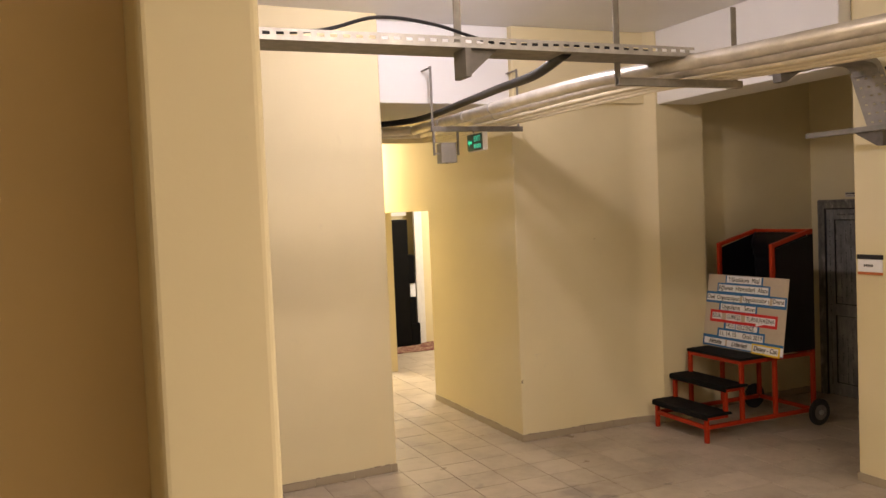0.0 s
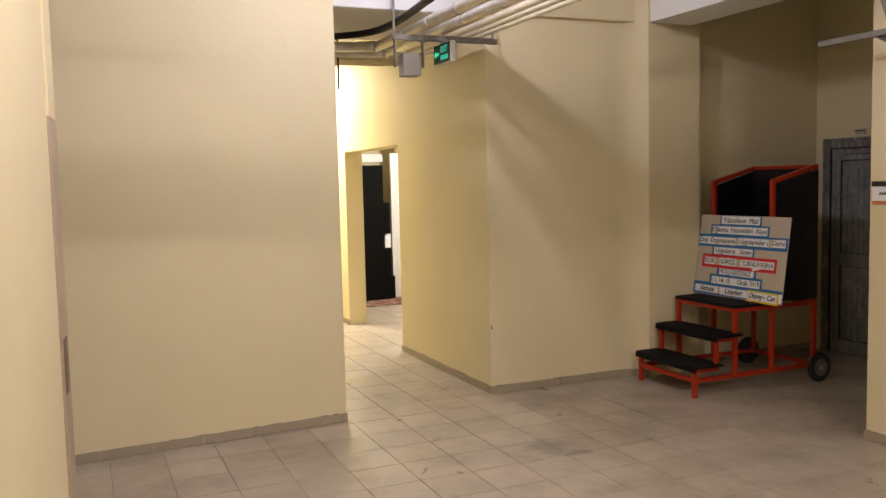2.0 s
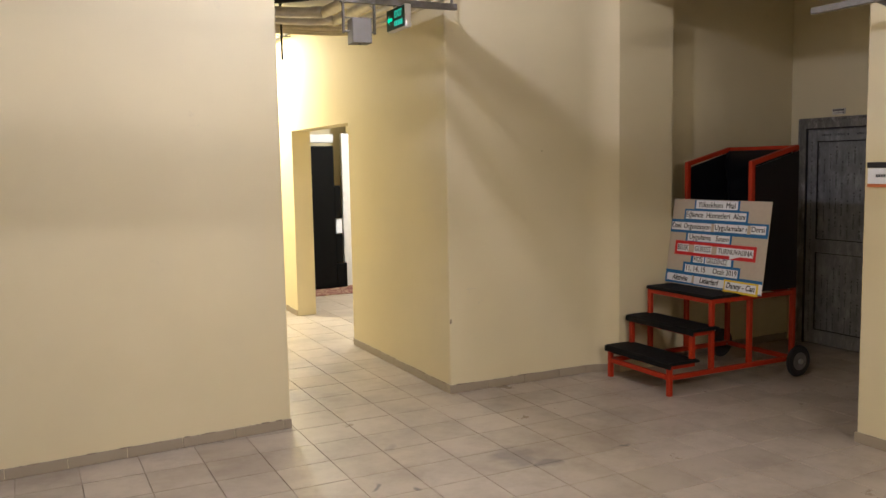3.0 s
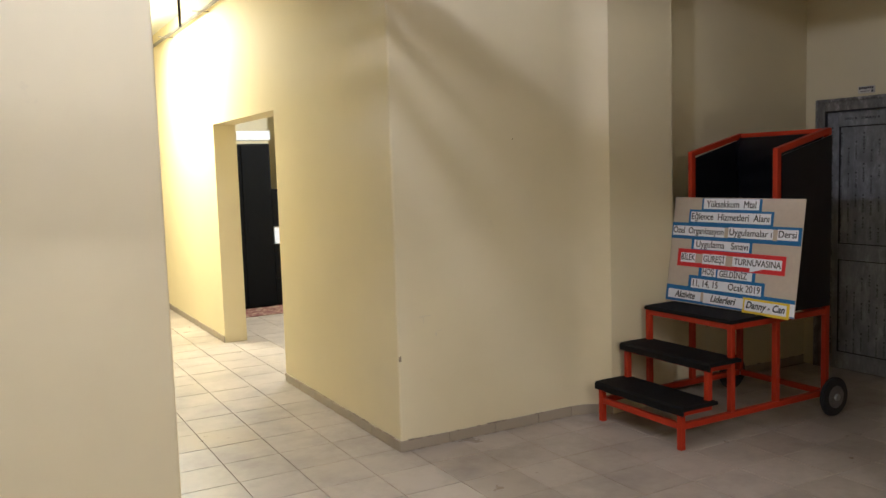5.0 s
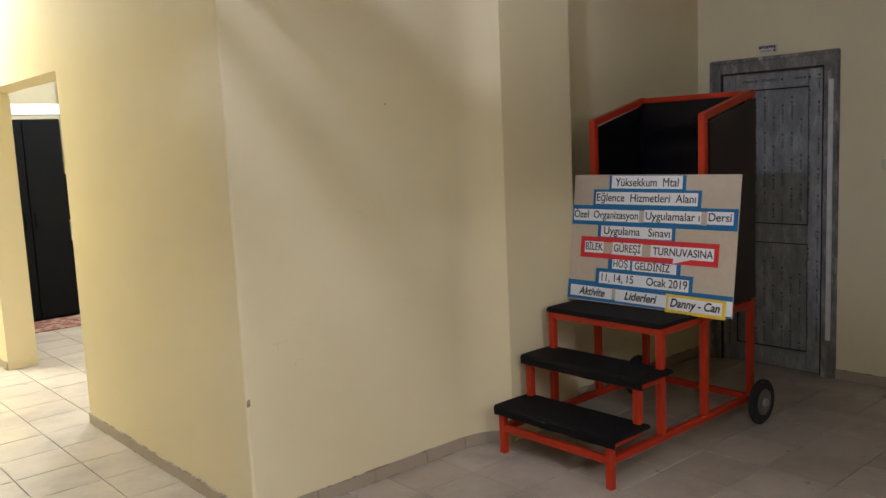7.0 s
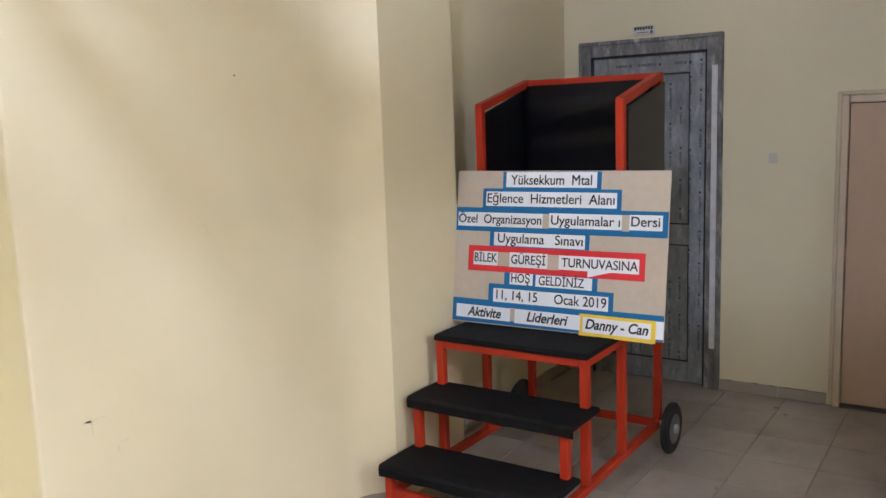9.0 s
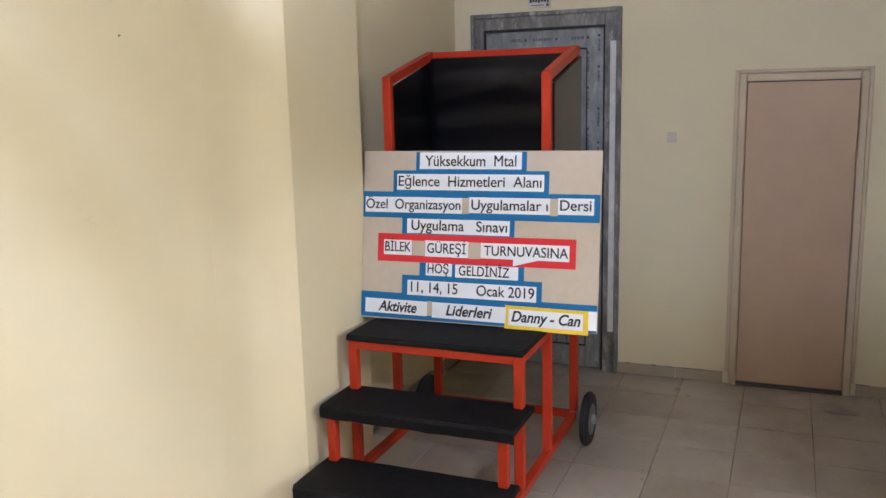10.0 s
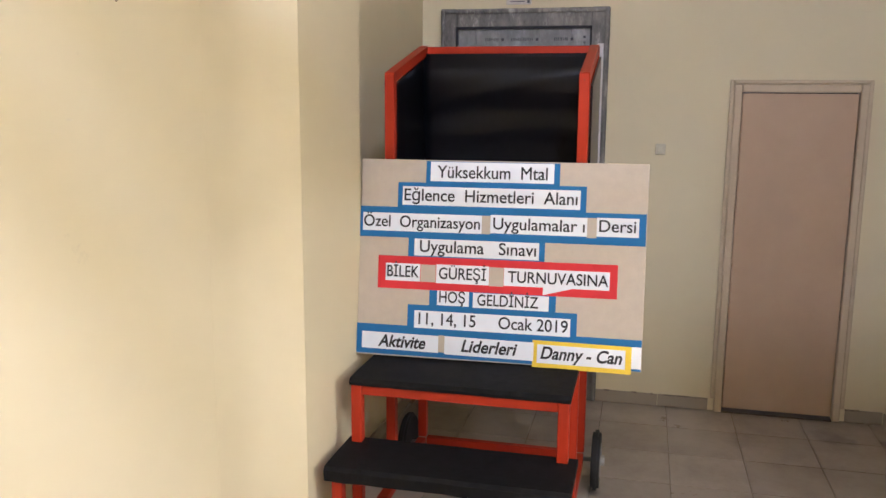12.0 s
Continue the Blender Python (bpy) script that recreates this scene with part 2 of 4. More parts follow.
def sweep(points, radius, sides=10, bm=None, smooth=True):
    """A round bar along a line of points."""
    bm = bm or bmesh.new()
    pts = [Vector(p) for p in points]
    rings = []
    ref = None
    for i, p in enumerate(pts):
        d = (pts[min(i + 1, len(pts) - 1)] - pts[max(i - 1, 0)]).normalized()
        if ref is None:
            ref = d.orthogonal().normalized()
        a = (ref - d * ref.dot(d)).normalized()
        ref = a
        b = d.cross(a)
        rings.append([bm.verts.new(p + radius * (math.cos(k * math.tau / sides) * a + math.sin(k * math.tau / sides) * b)) for k in range(sides)])
    for r0, r1 in zip(rings, rings[1:]):
        for k in range(sides):
            f = bm.faces.new((r0[k], r0[(k + 1) % sides], r1[(k + 1) % sides], r1[k]))
            f.smooth = smooth
    bm.faces.new(rings[0][::-1])
    bm.faces.new(rings[-1])
    return bm


def curve_points(keys, steps=8):
    """A smooth line through a few key points."""
    k = [Vector(p) for p in keys]
    k = [k[0] * 2 - k[1], *k, k[-1] * 2 - k[-2]]
    out = []
    for a, b, c, d in zip(k, k[1:], k[2:], k[3:]):
        for s in range(steps):
            t = s / steps
            out.append(0.5 * ((2 * b) + (c - a) * t + (2 * a - 5 * b + 4 * c - d) * t * t + (3 * b - a - 3 * c + d) * t ** 3))
    out.append(k[-2])
    return out


def disc(centre, axis, radius, thick, sides=28, bevel=0.0):
    bm = bmesh.new()
    rot = Vector((0, 0, 1)).rotation_difference(Vector(axis)).to_matrix().to_4x4()
    bmesh.ops.create_cone(bm, cap_ends=True, segments=sides, radius1=radius, radius2=radius, depth=thick, matrix=Matrix.Translation(centre) @ rot)
    if bevel:
        bmesh.ops.bevel(bm, geom=[e for e in bm.edges if len(e.link_faces) == 2 and any(len(f.verts) > 4 for f in e.link_faces)], offset=bevel, segments=2, affect="EDGES")
    return bm


def thing(name, at, label, category, group="", kind=""):
    ob = new(name)
    ob.empty_display_size = 0.1
    ob.location = at
    return tagged(ob, label, category, group, kind)


def child(name, bm, material, owner, label=""):
    """A part given in world places, hung on a thing that stands anywhere."""
    base = owner
    off = Vector((0, 0, 0))
    while base:
        off += base.location
        base = base.parent
    bmesh.ops.translate(bm, verts=bm.verts, vec=-off)
    return part(name, bm, material, owner, label)


def structure(name, bm, material, label, category):
    return tagged(part(name, bm, material), label, category, "", "structure")


# ---- the setting ----
TOP = 3.75


def hollow_line(start=0, out=0.0):
    """Plan of the hollow from wall to arris, from its given step on, moved out towards the hall."""
    return [(5.32 + 0.31 * k / 14, 7.3997 - 0.1277 * (k / 14) ** 3.3 - out) for k in range(start, 15)]


def splayed():
    """The pilaster: a plastered hollow sweeps out of the wall to a crisp arris."""
    hollow = hollow_line()
    bm = prism([*hollow, (6.19, 7.285), (6.19, 7.71), (5.32, 7.71)], 0, TOP)
    for f in bm.faces:
        c = f.calc_center_median()
        f.smooth = c.x < 5.63 and c.y < 7.4 and len(f.verts) == 4
    for e in bm.edges:
        p = e.verts[0].co
        if not all(f.smooth for f in e.link_faces):
            e.smooth = False
    return bm


wall_a = structure("wall_a", prism([(-3.2, 6.77), (2.84, 7.2), (2.84, 16.2), (2.62, 16.2), (2.62, 7.42), (-3.2, 7.0)], 0, TOP, 0.012), CREAM, "cream painted plaster wall beside the corridor mouth", "wall")
wall_b = structure("wall_b", prism([(4.14, 7.40), (6.0, 7.40), (6.0, 7.62), (4.36, 7.62), (4.36, 9.45), (4.14, 9.45)], 0, TOP, 0.012, 2, 9.0), CREAM, "cream plaster wall turning into the corridor", "wall")
wall_lintel = structure("wall_lintel", box(4.14, 4.36, 9.45, 11.30, 2.14, TOP), CREAM, "cream wall above the wide corridor opening", "wall")
wall_c = structure("wall_corridor", box(4.14, 4.36, 11.30, 16.2, 0, TOP), CREAM, "cream corridor wall past the opening", "wall")
wall_end = structure("wall_corridor_end", box(2.62, 4.36, 16.2, 16.4, 0, TOP), CREAM, "cream wall closing the corridor", "wall")
pilaster = structure("wall_pilaster", splayed(), CREAM, "cream pilaster with a splayed side", "wall")
wall_n = structure("wall_alcove_north", box(6.19, 7.82, 7.49, 7.70, 0, TOP), CREAM, "cream alcove wall behind the stand", "wall")
for name, y0, y1, z0 in (("wall_alcove_east", 5.89, 6.51, 0), ("wall_over_low_door", 5.275, 5.89, 1.70), ("wall_over_grey_door", 6.51, 7.38, 2.08), ("wall_east_corner", 7.38, 7.70, 0), ("wall_east_end", 4.86, 5.275, 0)):
    structure(name, box(7.82, 8.02, y0, y1, z0, TOP), CREAM, "cream alcove wall round the two doors", "wall")
wall_s = structure("wall_alcove_south", box(6.16, 7.82, 4.86, 5.06, 0, TOP), CREAM, "cream side wall of the alcove", "wall")
column = structure("wall_column", prism([(5.77, -4.0), (6.16, -4.0), (6.16, 5.18), (5.77, 5.18)], 0, TOP, 0.012), CREAM, "cream wall end beside the alcove", "wall")
pier = structure("wall_pier", prism([(0.627, 2.10), (0.627, 1.775), (0.777, 1.775), (1.003, 4.75), (-3.2, 4.75), (-3.2, 2.10)], 0, TOP, 0.012, 4), CREAM, "cream plastered wall end near the entrance", "wall")
wall_t = structure("wall_entrance", box(-3.2, 0.629, 2.0, 2.098, 0, TOP), SHADECREAM, "cream wall tinted for warm shade, set back beside the wall end", "wall")
wall_w = structure("wall_west", box(-3.4, -3.2, -4.0, 7.42, 0, TOP), CREAM, "cream west wall", "wall")
wall_so = structure("wall_south", box(-3.4, 6.16, -4.2, -4.0, 0, TOP), CREAM, "cream south wall", "wall")
ceiling = structure("ceiling", box(-3.4, 8.02, -4.2, 16.4, TOP, TOP + 0.15), WHITE, "white painted concrete ceiling", "ceiling")
beam_1 = structure("trim_corridor_beam", box(2.842, 4.138, 7.41, 8.75, 3.06, TOP - 0.002, 0.006), WHITE, "white concrete beam over the corridor mouth", "beam")
corridor_ceiling = structure("ceiling_corridor", box(2.842, 4.138, 8.752, 16.198, 3.38, 3.46), WHITE, "white lowered ceiling of the corridor", "ceiling")
beam_2 = structure("trim_alcove_beam", box(5.65, 6.10, 5.182, 7.278, 3.063, TOP - 0.002, 0.006), WHITE, "white concrete beam over the alcove mouth", "beam")
beam_3 = structure("trim_wall_beam", box(4.142, 5.62, 7.35, 7.398, 3.075, TOP - 0.002, 0.006), CREAM, "cream beam along the wall top", "beam")
floor = structure("floor", box(-3.4, 8.02, -4.2, 16.4, -0.12, -0.006), GROUT, "dark cement joints under the floor tiles", "floor")
# the room past the corridor opening
room_n = structure("wall_room_north", box(4.36, 7.6, 14.2, 14.4, 0, TOP), CREAM, "pale wall of the far room", "wall")
room_e = structure("wall_room_east", box(7.4, 7.6, 8.9, 14.2, 0, TOP), CREAM, "pale side wall of the far room", "wall")
room_s = structure("wall_room_south", box(4.36, 7.6, 8.7, 8.9, 0, TOP), CREAM, "pale near wall of the far room", "wall")


# ---- the mobile stand ----
def mobile_stand():
    st = thing("mobile_step_stand", (6.1, 6.88, 0), "red steel step stand on wheels with black rubber treads", "step stand")
    yl, yr, w = 7.217, 6.496, 0.036
    xs = {"step": 5.47, "mid": 5.685, "plat": 5.875, "post": 6.264, "back": 6.73}
    z1, z2, z3 = 0.235, 0.46, 0.685
    for y in (yr, yl - w):
        for x, top in ((xs["step"], z1), (xs["mid"], z2), (xs["plat"], z3), (xs["post"], 1.705), (xs["back"], 1.825)):
            foot = 0.0 if x == xs["step"] else (0.1555 if x > 5.7 else z1)
            child("leg" if top < 1 else "post", box(x, x + w, y, y + w, foot, top, 0.003), RED, st)
        child("side_rail", box(xs["step"] + w, xs["back"], y, y + w, 0.12, 0.155, 0.003), RED, st)
        child("step_rail", box(xs["step"] + w, xs["mid"] + w, y + 0.002, y + w - 0.002, z1 - w, z1, 0.003), RED, st)
        child("step_rail", box(xs["mid"] + w, xs["plat"], y + 0.002, y + w - 0.002, z2 - w, z2, 0.003), RED, st)
        child("platform_rail", box(xs["plat"] + w, xs["back"], y + 0.002, y + w - 0.002, z3 - w, z3, 0.003), RED, st)
        # sloping top bar
        bar = boxes([(0, 1, y + 0.001, y + w - 0.001, -w / 2, w / 2)])
        p0, p1 = Vector((xs["post"] + 0.01, 0, 1.69)), Vector((xs["back"] + 0.02, 0, 1.81))
        d = p1 - p0
        bmesh.ops.transform(bar, matrix=Matrix.Translation(p0) @ Matrix.Rotation(-math.atan2(d.z, d.x), 4, "Y") @ Matrix.Diagonal((d.length, 1, 1, 1)), verts=bar.verts)
        child("sloping_bar", bar, RED, st)
    for x, z in ((xs["step"], z1), (xs["mid"], z2), (xs["plat"], z3), (xs["back"], 1.825), (xs["back"], z3)):
        child("cross_bar", box(x + 0.002, x + w - 0.002, yr + w, yl - w, z - w, z - 0.001, 0.003), RED, st)
    child("cross_bar", box(xs["step"] + 0.002, xs["step"] + w - 0.002, yr + w, yl - w, 0.12, 0.155, 0.003), RED, st)
    child("cross_bar", box(xs["back"] + 0.002, xs["back"] + w - 0.002, yr + w, yl - w, 0.12, 0.155, 0.003), RED, st)
    for x0, x1, z, out, fold in ((5.46, 5.735, z1, 0.03, 0.026), (5.672, 5.93, z2, 0.03, 0.026), (5.872, 6.30, z3, 0.004, 0.001)):
        child("tread", tread(x0, x1, yr - out, yl + out * 0.6, z, fold), RUBBER, st, "black rubber tread")
    # the vinyl box between the posts
    for y in (yr - 0.0045, yl - w * 0.7):
        bm = bmesh.new()
        rear = xs["back"] + (0.026 if y < yr else 0)
        side = [(xs["post"] + w, z3 + 0.02), (rear, z3 + 0.02), (rear, 1.782), (xs["post"] + w, 1.664)]
        a = [bm.verts.new((x, y - 0.004, z)) for x, z in side]
        b = [bm.verts.new((x, y + 0.004, z)) for x, z in side]
        bm.faces.new(a)
        bm.faces.new(b[::-1])
        for i in range(4):
            bm.faces.new((a[i], a[(i + 1) % 4], b[(i + 1) % 4], b[i]))
        child("side_panel", bm, VINYL, st, "black vinyl side panel")
    # back sheet, bellied like a hung cover
    bm = bmesh.new()
    n, cols = 40, 16
    y0, y1 = yr + 0.0255, yl - 0.0255

    def sheet_x(u, v, z):
        """Belly of the sheet, a slack diagonal crease near the top and a fold below it."""
        crease = z - (1.735 - 0.11 * v - 0.05 * v * v)
        fold = z - (1.50 + 0.02 * math.sin(v * 5))
        return xs["back"] - 0.014 - 0.04 * math.sin(min(1, u * 2.6) * math.pi) ** 2 - 0.013 * math.exp(-(crease / 0.02) ** 2) * (0.35 + 0.65 * v) - 0.010 * math.exp(-(fold / 0.05) ** 2)

    skins = []
    for dx in (0, 0.008):
        grid = []
        for i in range(n + 1):
            u = i / n
            z = 1.795 - u ** 1.4 * (1.795 - z3 - 0.02)
            grid.append([bm.verts.new((sheet_x(u, k / cols, z) + dx, y0 + (y1 - y0) * k / cols, z)) for k in range(cols + 1)])
        skins.append(grid)
        for p, q in zip(grid, grid[1:]):
            for k in range(cols):
                f = bm.faces.new((p[k], p[k + 1], q[k + 1], q[k]))
                f.smooth = True
    a, b = skins
    rim = [(0, k) for k in range(cols)] + [(i, cols) for i in range(n)] + [(n, k) for k in range(cols, 0, -1)] + [(i, 0) for i in range(n, 0, -1)]
    for (i, k), (m, q) in zip(rim, rim[1:] + rim[:1]):
        bm.faces.new((a[i][k], a[m][q], b[m][q], b[i][k]))
    child("back_sheet", bm, VINYL, st, "glossy black vinyl sheet")
    child("axle", sweep([(6.745, 6.425, 0.125), (6.745, 7.27, 0.125)], 0.009, 8), STEEL, st)
    for y, s in ((6.445, -1), (7.265, 1)):
        wheel = child("wheel", disc((6.745, y, 0.125), (0, 1, 0), 0.125, 0.034, 32, 0.010), TYRE, st, "black rubber wheel")
        child("rim", disc((6.745, y + s * 0.0115, 0.125), (0, 1, 0), 0.076, 0.016, 28, 0.004), RIMSTEEL, wheel, "grey metal rim")
        child("hub", disc((6.745, y + s * 0.025, 0.125), (0, 1, 0), 0.022, 0.02, 16, 0.003), STEEL, wheel)
    return st


def tread(x0, x1, y0, y1, z, fold):
    """A rubber-clad board whose cover folds down over the front edge and sags a little."""
    bm = bmesh.new()
    section = [(x0 - 0.004, z - fold), (x0 - 0.006, z + 0.010), (x0 + 0.004, z + 0.022), (x0 + 0.08, z + 0.024), (x1 - 0.01, z + 0.023), (x1, z + 0.012), (x1, z + 0.001), (x0 + 0.003, z + 0.001), (x0 + 0.001, z - fold)]
    rnd = random.Random(int(z * 1000))
    n = 12
    rings = []
    for k in range(n + 1):
        y = y0 + (y1 - y0) * k / n
        wob = rnd.uniform(-0.003, 0.003)
        rings.append([bm.verts.new((x, y, zz + (wob if zz < z and fold > 0.01 else wob * 0.2))) for x, zz in section])
    for p, q in zip(rings, rings[1:]):
        for i in range(len(section)):
            j = (i + 1) % len(section)
            bm.faces.new((p[i], p[j], q[j], q[i]))
    bm.faces.new(rings[0])
    bm.faces.new(rings[-1][::-1])
    return bm


mobile_stand()


# ---- the notice board ----
def text_mesh(body, size, bold=False, shear=0.0):
    cu = bpy.data.curves.new("letters", "FONT")
    cu.body, cu.size, cu.align_x, cu.align_y, cu.extrude = body, size, "CENTER", "CENTER", 0.0004
    cu.bevel_depth, cu.bevel_resolution = (0.0 if bold else 0.0005), 0
    cu.shear, cu.offset = shear, (0.0014 if bold else 0.0)
    ob = bpy.data.objects.new("letters", cu)
    scene.collection.objects.link(ob)
    bpy.context.view_layer.update()
    me = bpy.data.meshes.new_from_object(ob.evaluated_get(bpy.context.evaluated_depsgraph_get()))
    bpy.data.objects.remove(ob)
    bpy.data.curves.remove(cu)
    bm = bmesh.new()
    bm.from_mesh(me)
    bpy.data.meshes.remove(me)
    return bm


def letters_of(bm):
    """Splits a line of lettering into one mesh a letter: islands that overlap along the line belong together."""
    left = set(bm.verts)
    islands = []
    while left:
        seed = left.pop()
        group, stack = {seed}, [seed]
        while stack:
            for e in stack.pop().link_edges:
                for q in e.verts:
                    if q in left:
                        left.discard(q)
                        group.add(q)
                        stack.append(q)
        islands.append(group)
    spans = sorted(((min(q.co.x for q in g), max(q.co.x for q in g), g) for g in islands), key=lambda r: r[:2])
    merged = []
    for lo, hi, g in spans:
        if merged and lo < merged[-1][1] - 0.004:
            merged[-1][1] = max(merged[-1][1], hi)
            merged[-1][2].update(g)
        else:
            merged.append([lo, hi, set(g)])
    out = []
    for lo, hi, g in merged:
        one = bmesh.new()
        index = {q: one.verts.new(q.co) for q in sorted(g, key=lambda q: q.index)}
        for f in bm.faces:
            if f.verts[0] in g:
                one.faces.new([index[q] for q in f.verts])
        out.append(one)
    bm.free()
    return out


def notice_board():
    nb = thing("notice_board", (6.14, 6.785, 0.71), "beige card notice with blue, red and yellow strips leaning on stand", "notice board")
    # the board's own plane: u to the reader's right, v up, w towards the reader
    bl, br, tl = Vector((6.118, 7.282, 0.712)), Vector((6.150, 6.285, 0.714)), Vector((6.222, 7.287, 1.405))
    u = (br - bl).normalized()
    v = (tl - bl)
    v = (v - u * v.dot(u)).normalized()
    n = u.cross(v)
    frame_m = Matrix((( u.x, v.x, n.x, bl.x), (u.y, v.y, n.y, bl.y), (u.z, v.z, n.z, bl.z), (0, 0, 0, 1)))

    def place(bm, name, mat, owner, label=""):
        bmesh.ops.transform(bm, matrix=frame_m, verts=bm.verts)
        return child(name, bm, mat, owner, label)

    card = place(box(0, 1.0, 0, 0.70, -0.006, 0, 0.0015), "card", BOARD, nb)

    def strip(x0, x1, y0, y1, h, mat, name="paper_strip", slant=0.0):
        """A paper strip; y is measured down from the board's top."""
        bm = box(x0, x1, 0.70 - y1, 0.70 - y0, h, h + 0.0006)
        if slant:
            for vert in bm.verts:
                vert.co.y -= slant * (vert.co.x - x0)
        return place(bm, name, mat, nb)

    def words(body, x0, x1, yc, size, bold=False, shear=0.0, slant=0.0):
        bm = text_mesh(body, size, bold, shear)
        xs = [q.co.x for q in bm.verts]
        wide = max(xs) - min(xs)
        k = (x1 - x0) / wide
        mid = (max(xs) + min(xs)) / 2
        for q in bm.verts:
            q.co.x = (q.co.x - mid) * k + (x0 + x1) / 2
            q.co.y += 0.70 - yc - slant * (q.co.x - x0)
            q.co.z += 0.0026
        for one in letters_of(bm):
            place(one, "letter", INK, nb)

    a = 0.0006
    strip(0.236, 0.704, 0.004, 0.085, a, BLUE)
    strip(0.252, 0.684, 0.006, 0.074, 2 * a, PAPER)
    words("Yüksekkum  Mtal", 0.276, 0.662, 0.043, 0.062)
    strip(0.136, 0.796, 0.080, 0.172, 0.5 * a, BLUE)
    strip(0.153, 0.776, 0.094, 0.160, 2 * a, PAPER)
    words("Eğlence  Hizmetleri  Alanı", 0.160, 0.766, 0.126, 0.060)
    strip(0.0, 0.997, 0.168, 0.276, a, BLUE)
    strip(0.010, 0.440, 0.190, 0.254, 2 * a, PAPER)
    strip(0.470, 0.802, 0.186, 0.250, 2 * a, PAPER)
    strip(0.834, 0.974, 0.184, 0.248, 2 * a, PAPER)
    strip(0.440, 0.470, 0.190, 0.254, 2 * a, BOARD)
    strip(0.802, 0.834, 0.186, 0.254, 2 * a, BOARD)
    words("Özel  Organizasyon", 0.014, 0.434, 0.221, 0.058)
    words("Uygulamalar ı", 0.480, 0.794, 0.218, 0.058)
    words("Dersi", 0.842, 0.964, 0.214, 0.058)
    strip(0.180, 0.662, 0.274, 0.344, 0.5 * a, BLUE)
    strip(0.202, 0.642, 0.278, 0.338, 2 * a, PAPER)
    words("Uygulama   Sınavı", 0.222, 0.632, 0.306, 0.060)
    strip(0.072, 0.910, 0.342, 0.458, a, REDPAPER)
    strip(0.100, 0.226, 0.368, 0.430, 2 * a, PAPER)
    strip(0.284, 0.472, 0.366, 0.432, 2 * a, PAPER)
    strip(0.524, 0.884, 0.368, 0.430, 2 * a, PAPER)
    strip(0.228, 0.282, 0.369, 0.430, 2 * a, BOARD)
    strip(0.473, 0.523, 0.368, 0.434, 2 * a, BOARD)
    words("BİLEK", 0.106, 0.222, 0.398, 0.058)
    words("GÜREŞİ", 0.294, 0.462, 0.399, 0.058)
    words("TURNUVASINA", 0.538, 0.880, 0.400, 0.056)
    torn = bmesh.new()
    pts = [(0.66, 0.700 - 0.430), (0.76, 0.700 - 0.430), (0.66, 0.700 - 0.456)]
    lo = [torn.verts.new((x, y, 2 * a)) for x, y in pts]
    hi = [torn.verts.new((x, y, 3 * a)) for x, y in pts]
    torn.faces.new(lo)
    torn.faces.new(hi)
    for i in range(3):
        torn.faces.new((lo[i], lo[(i + 1) % 3], hi[(i + 1) % 3], hi[i]))
    place(torn, "torn_paper_corner", PAPER, nb)
    strip(0.262, 0.706, 0.456, 0.516, 0.5 * a, BLUE)
    strip(0.290, 0.404, 0.458, 0.510, 2 * a, PAPER)
    strip(0.418, 0.682, 0.460, 0.512, 2 * a, PAPER)
    words("HOŞ", 0.298, 0.390, 0.482, 0.056)
    words("GELDİNİZ", 0.434, 0.646, 0.486, 0.056)
    strip(0.185, 0.780, 0.512, 0.606, 1.1 * a, BLUE, slant=0.002)
    strip(0.210, 0.758, 0.532, 0.594, 2 * a, PAPER, slant=0.002)
    words("11, 14, 15     Ocak 2019", 0.226, 0.750, 0.562, 0.060, slant=0.002)
    strip(0.0, 0.998, 0.588, 0.694, 0.3 * a, BLUE, slant=0.004)
    strip(0.020, 0.300, 0.616, 0.676, 2 * a, PAPER, slant=0.01)
    strip(0.322, 0.636, 0.618, 0.682, 2 * a, PAPER, slant=0.01)
    strip(0.300, 0.322, 0.616, 0.676, 2 * a, BOARD, slant=0.01)
    strip(0.960, 0.998, 0.616, 0.690, 1.6 * a, PAPER)
    strip(0.632, 0.966, 0.612, 0.706, 1.8 * a, YELLOW, slant=0.012)
    strip(0.648, 0.946, 0.626, 0.690, 3 * a, PAPER, slant=0.012)
    words("Aktivite", 0.080, 0.254, 0.648, 0.060, True, 0.25, 0.01)
    words("Liderleri", 0.382, 0.580, 0.650, 0.060, True, 0.25, 0.01)
    words("Danny - Can", 0.660, 0.936, 0.656, 0.060, True, 0.25, 0.012)
    return nb


notice_board()


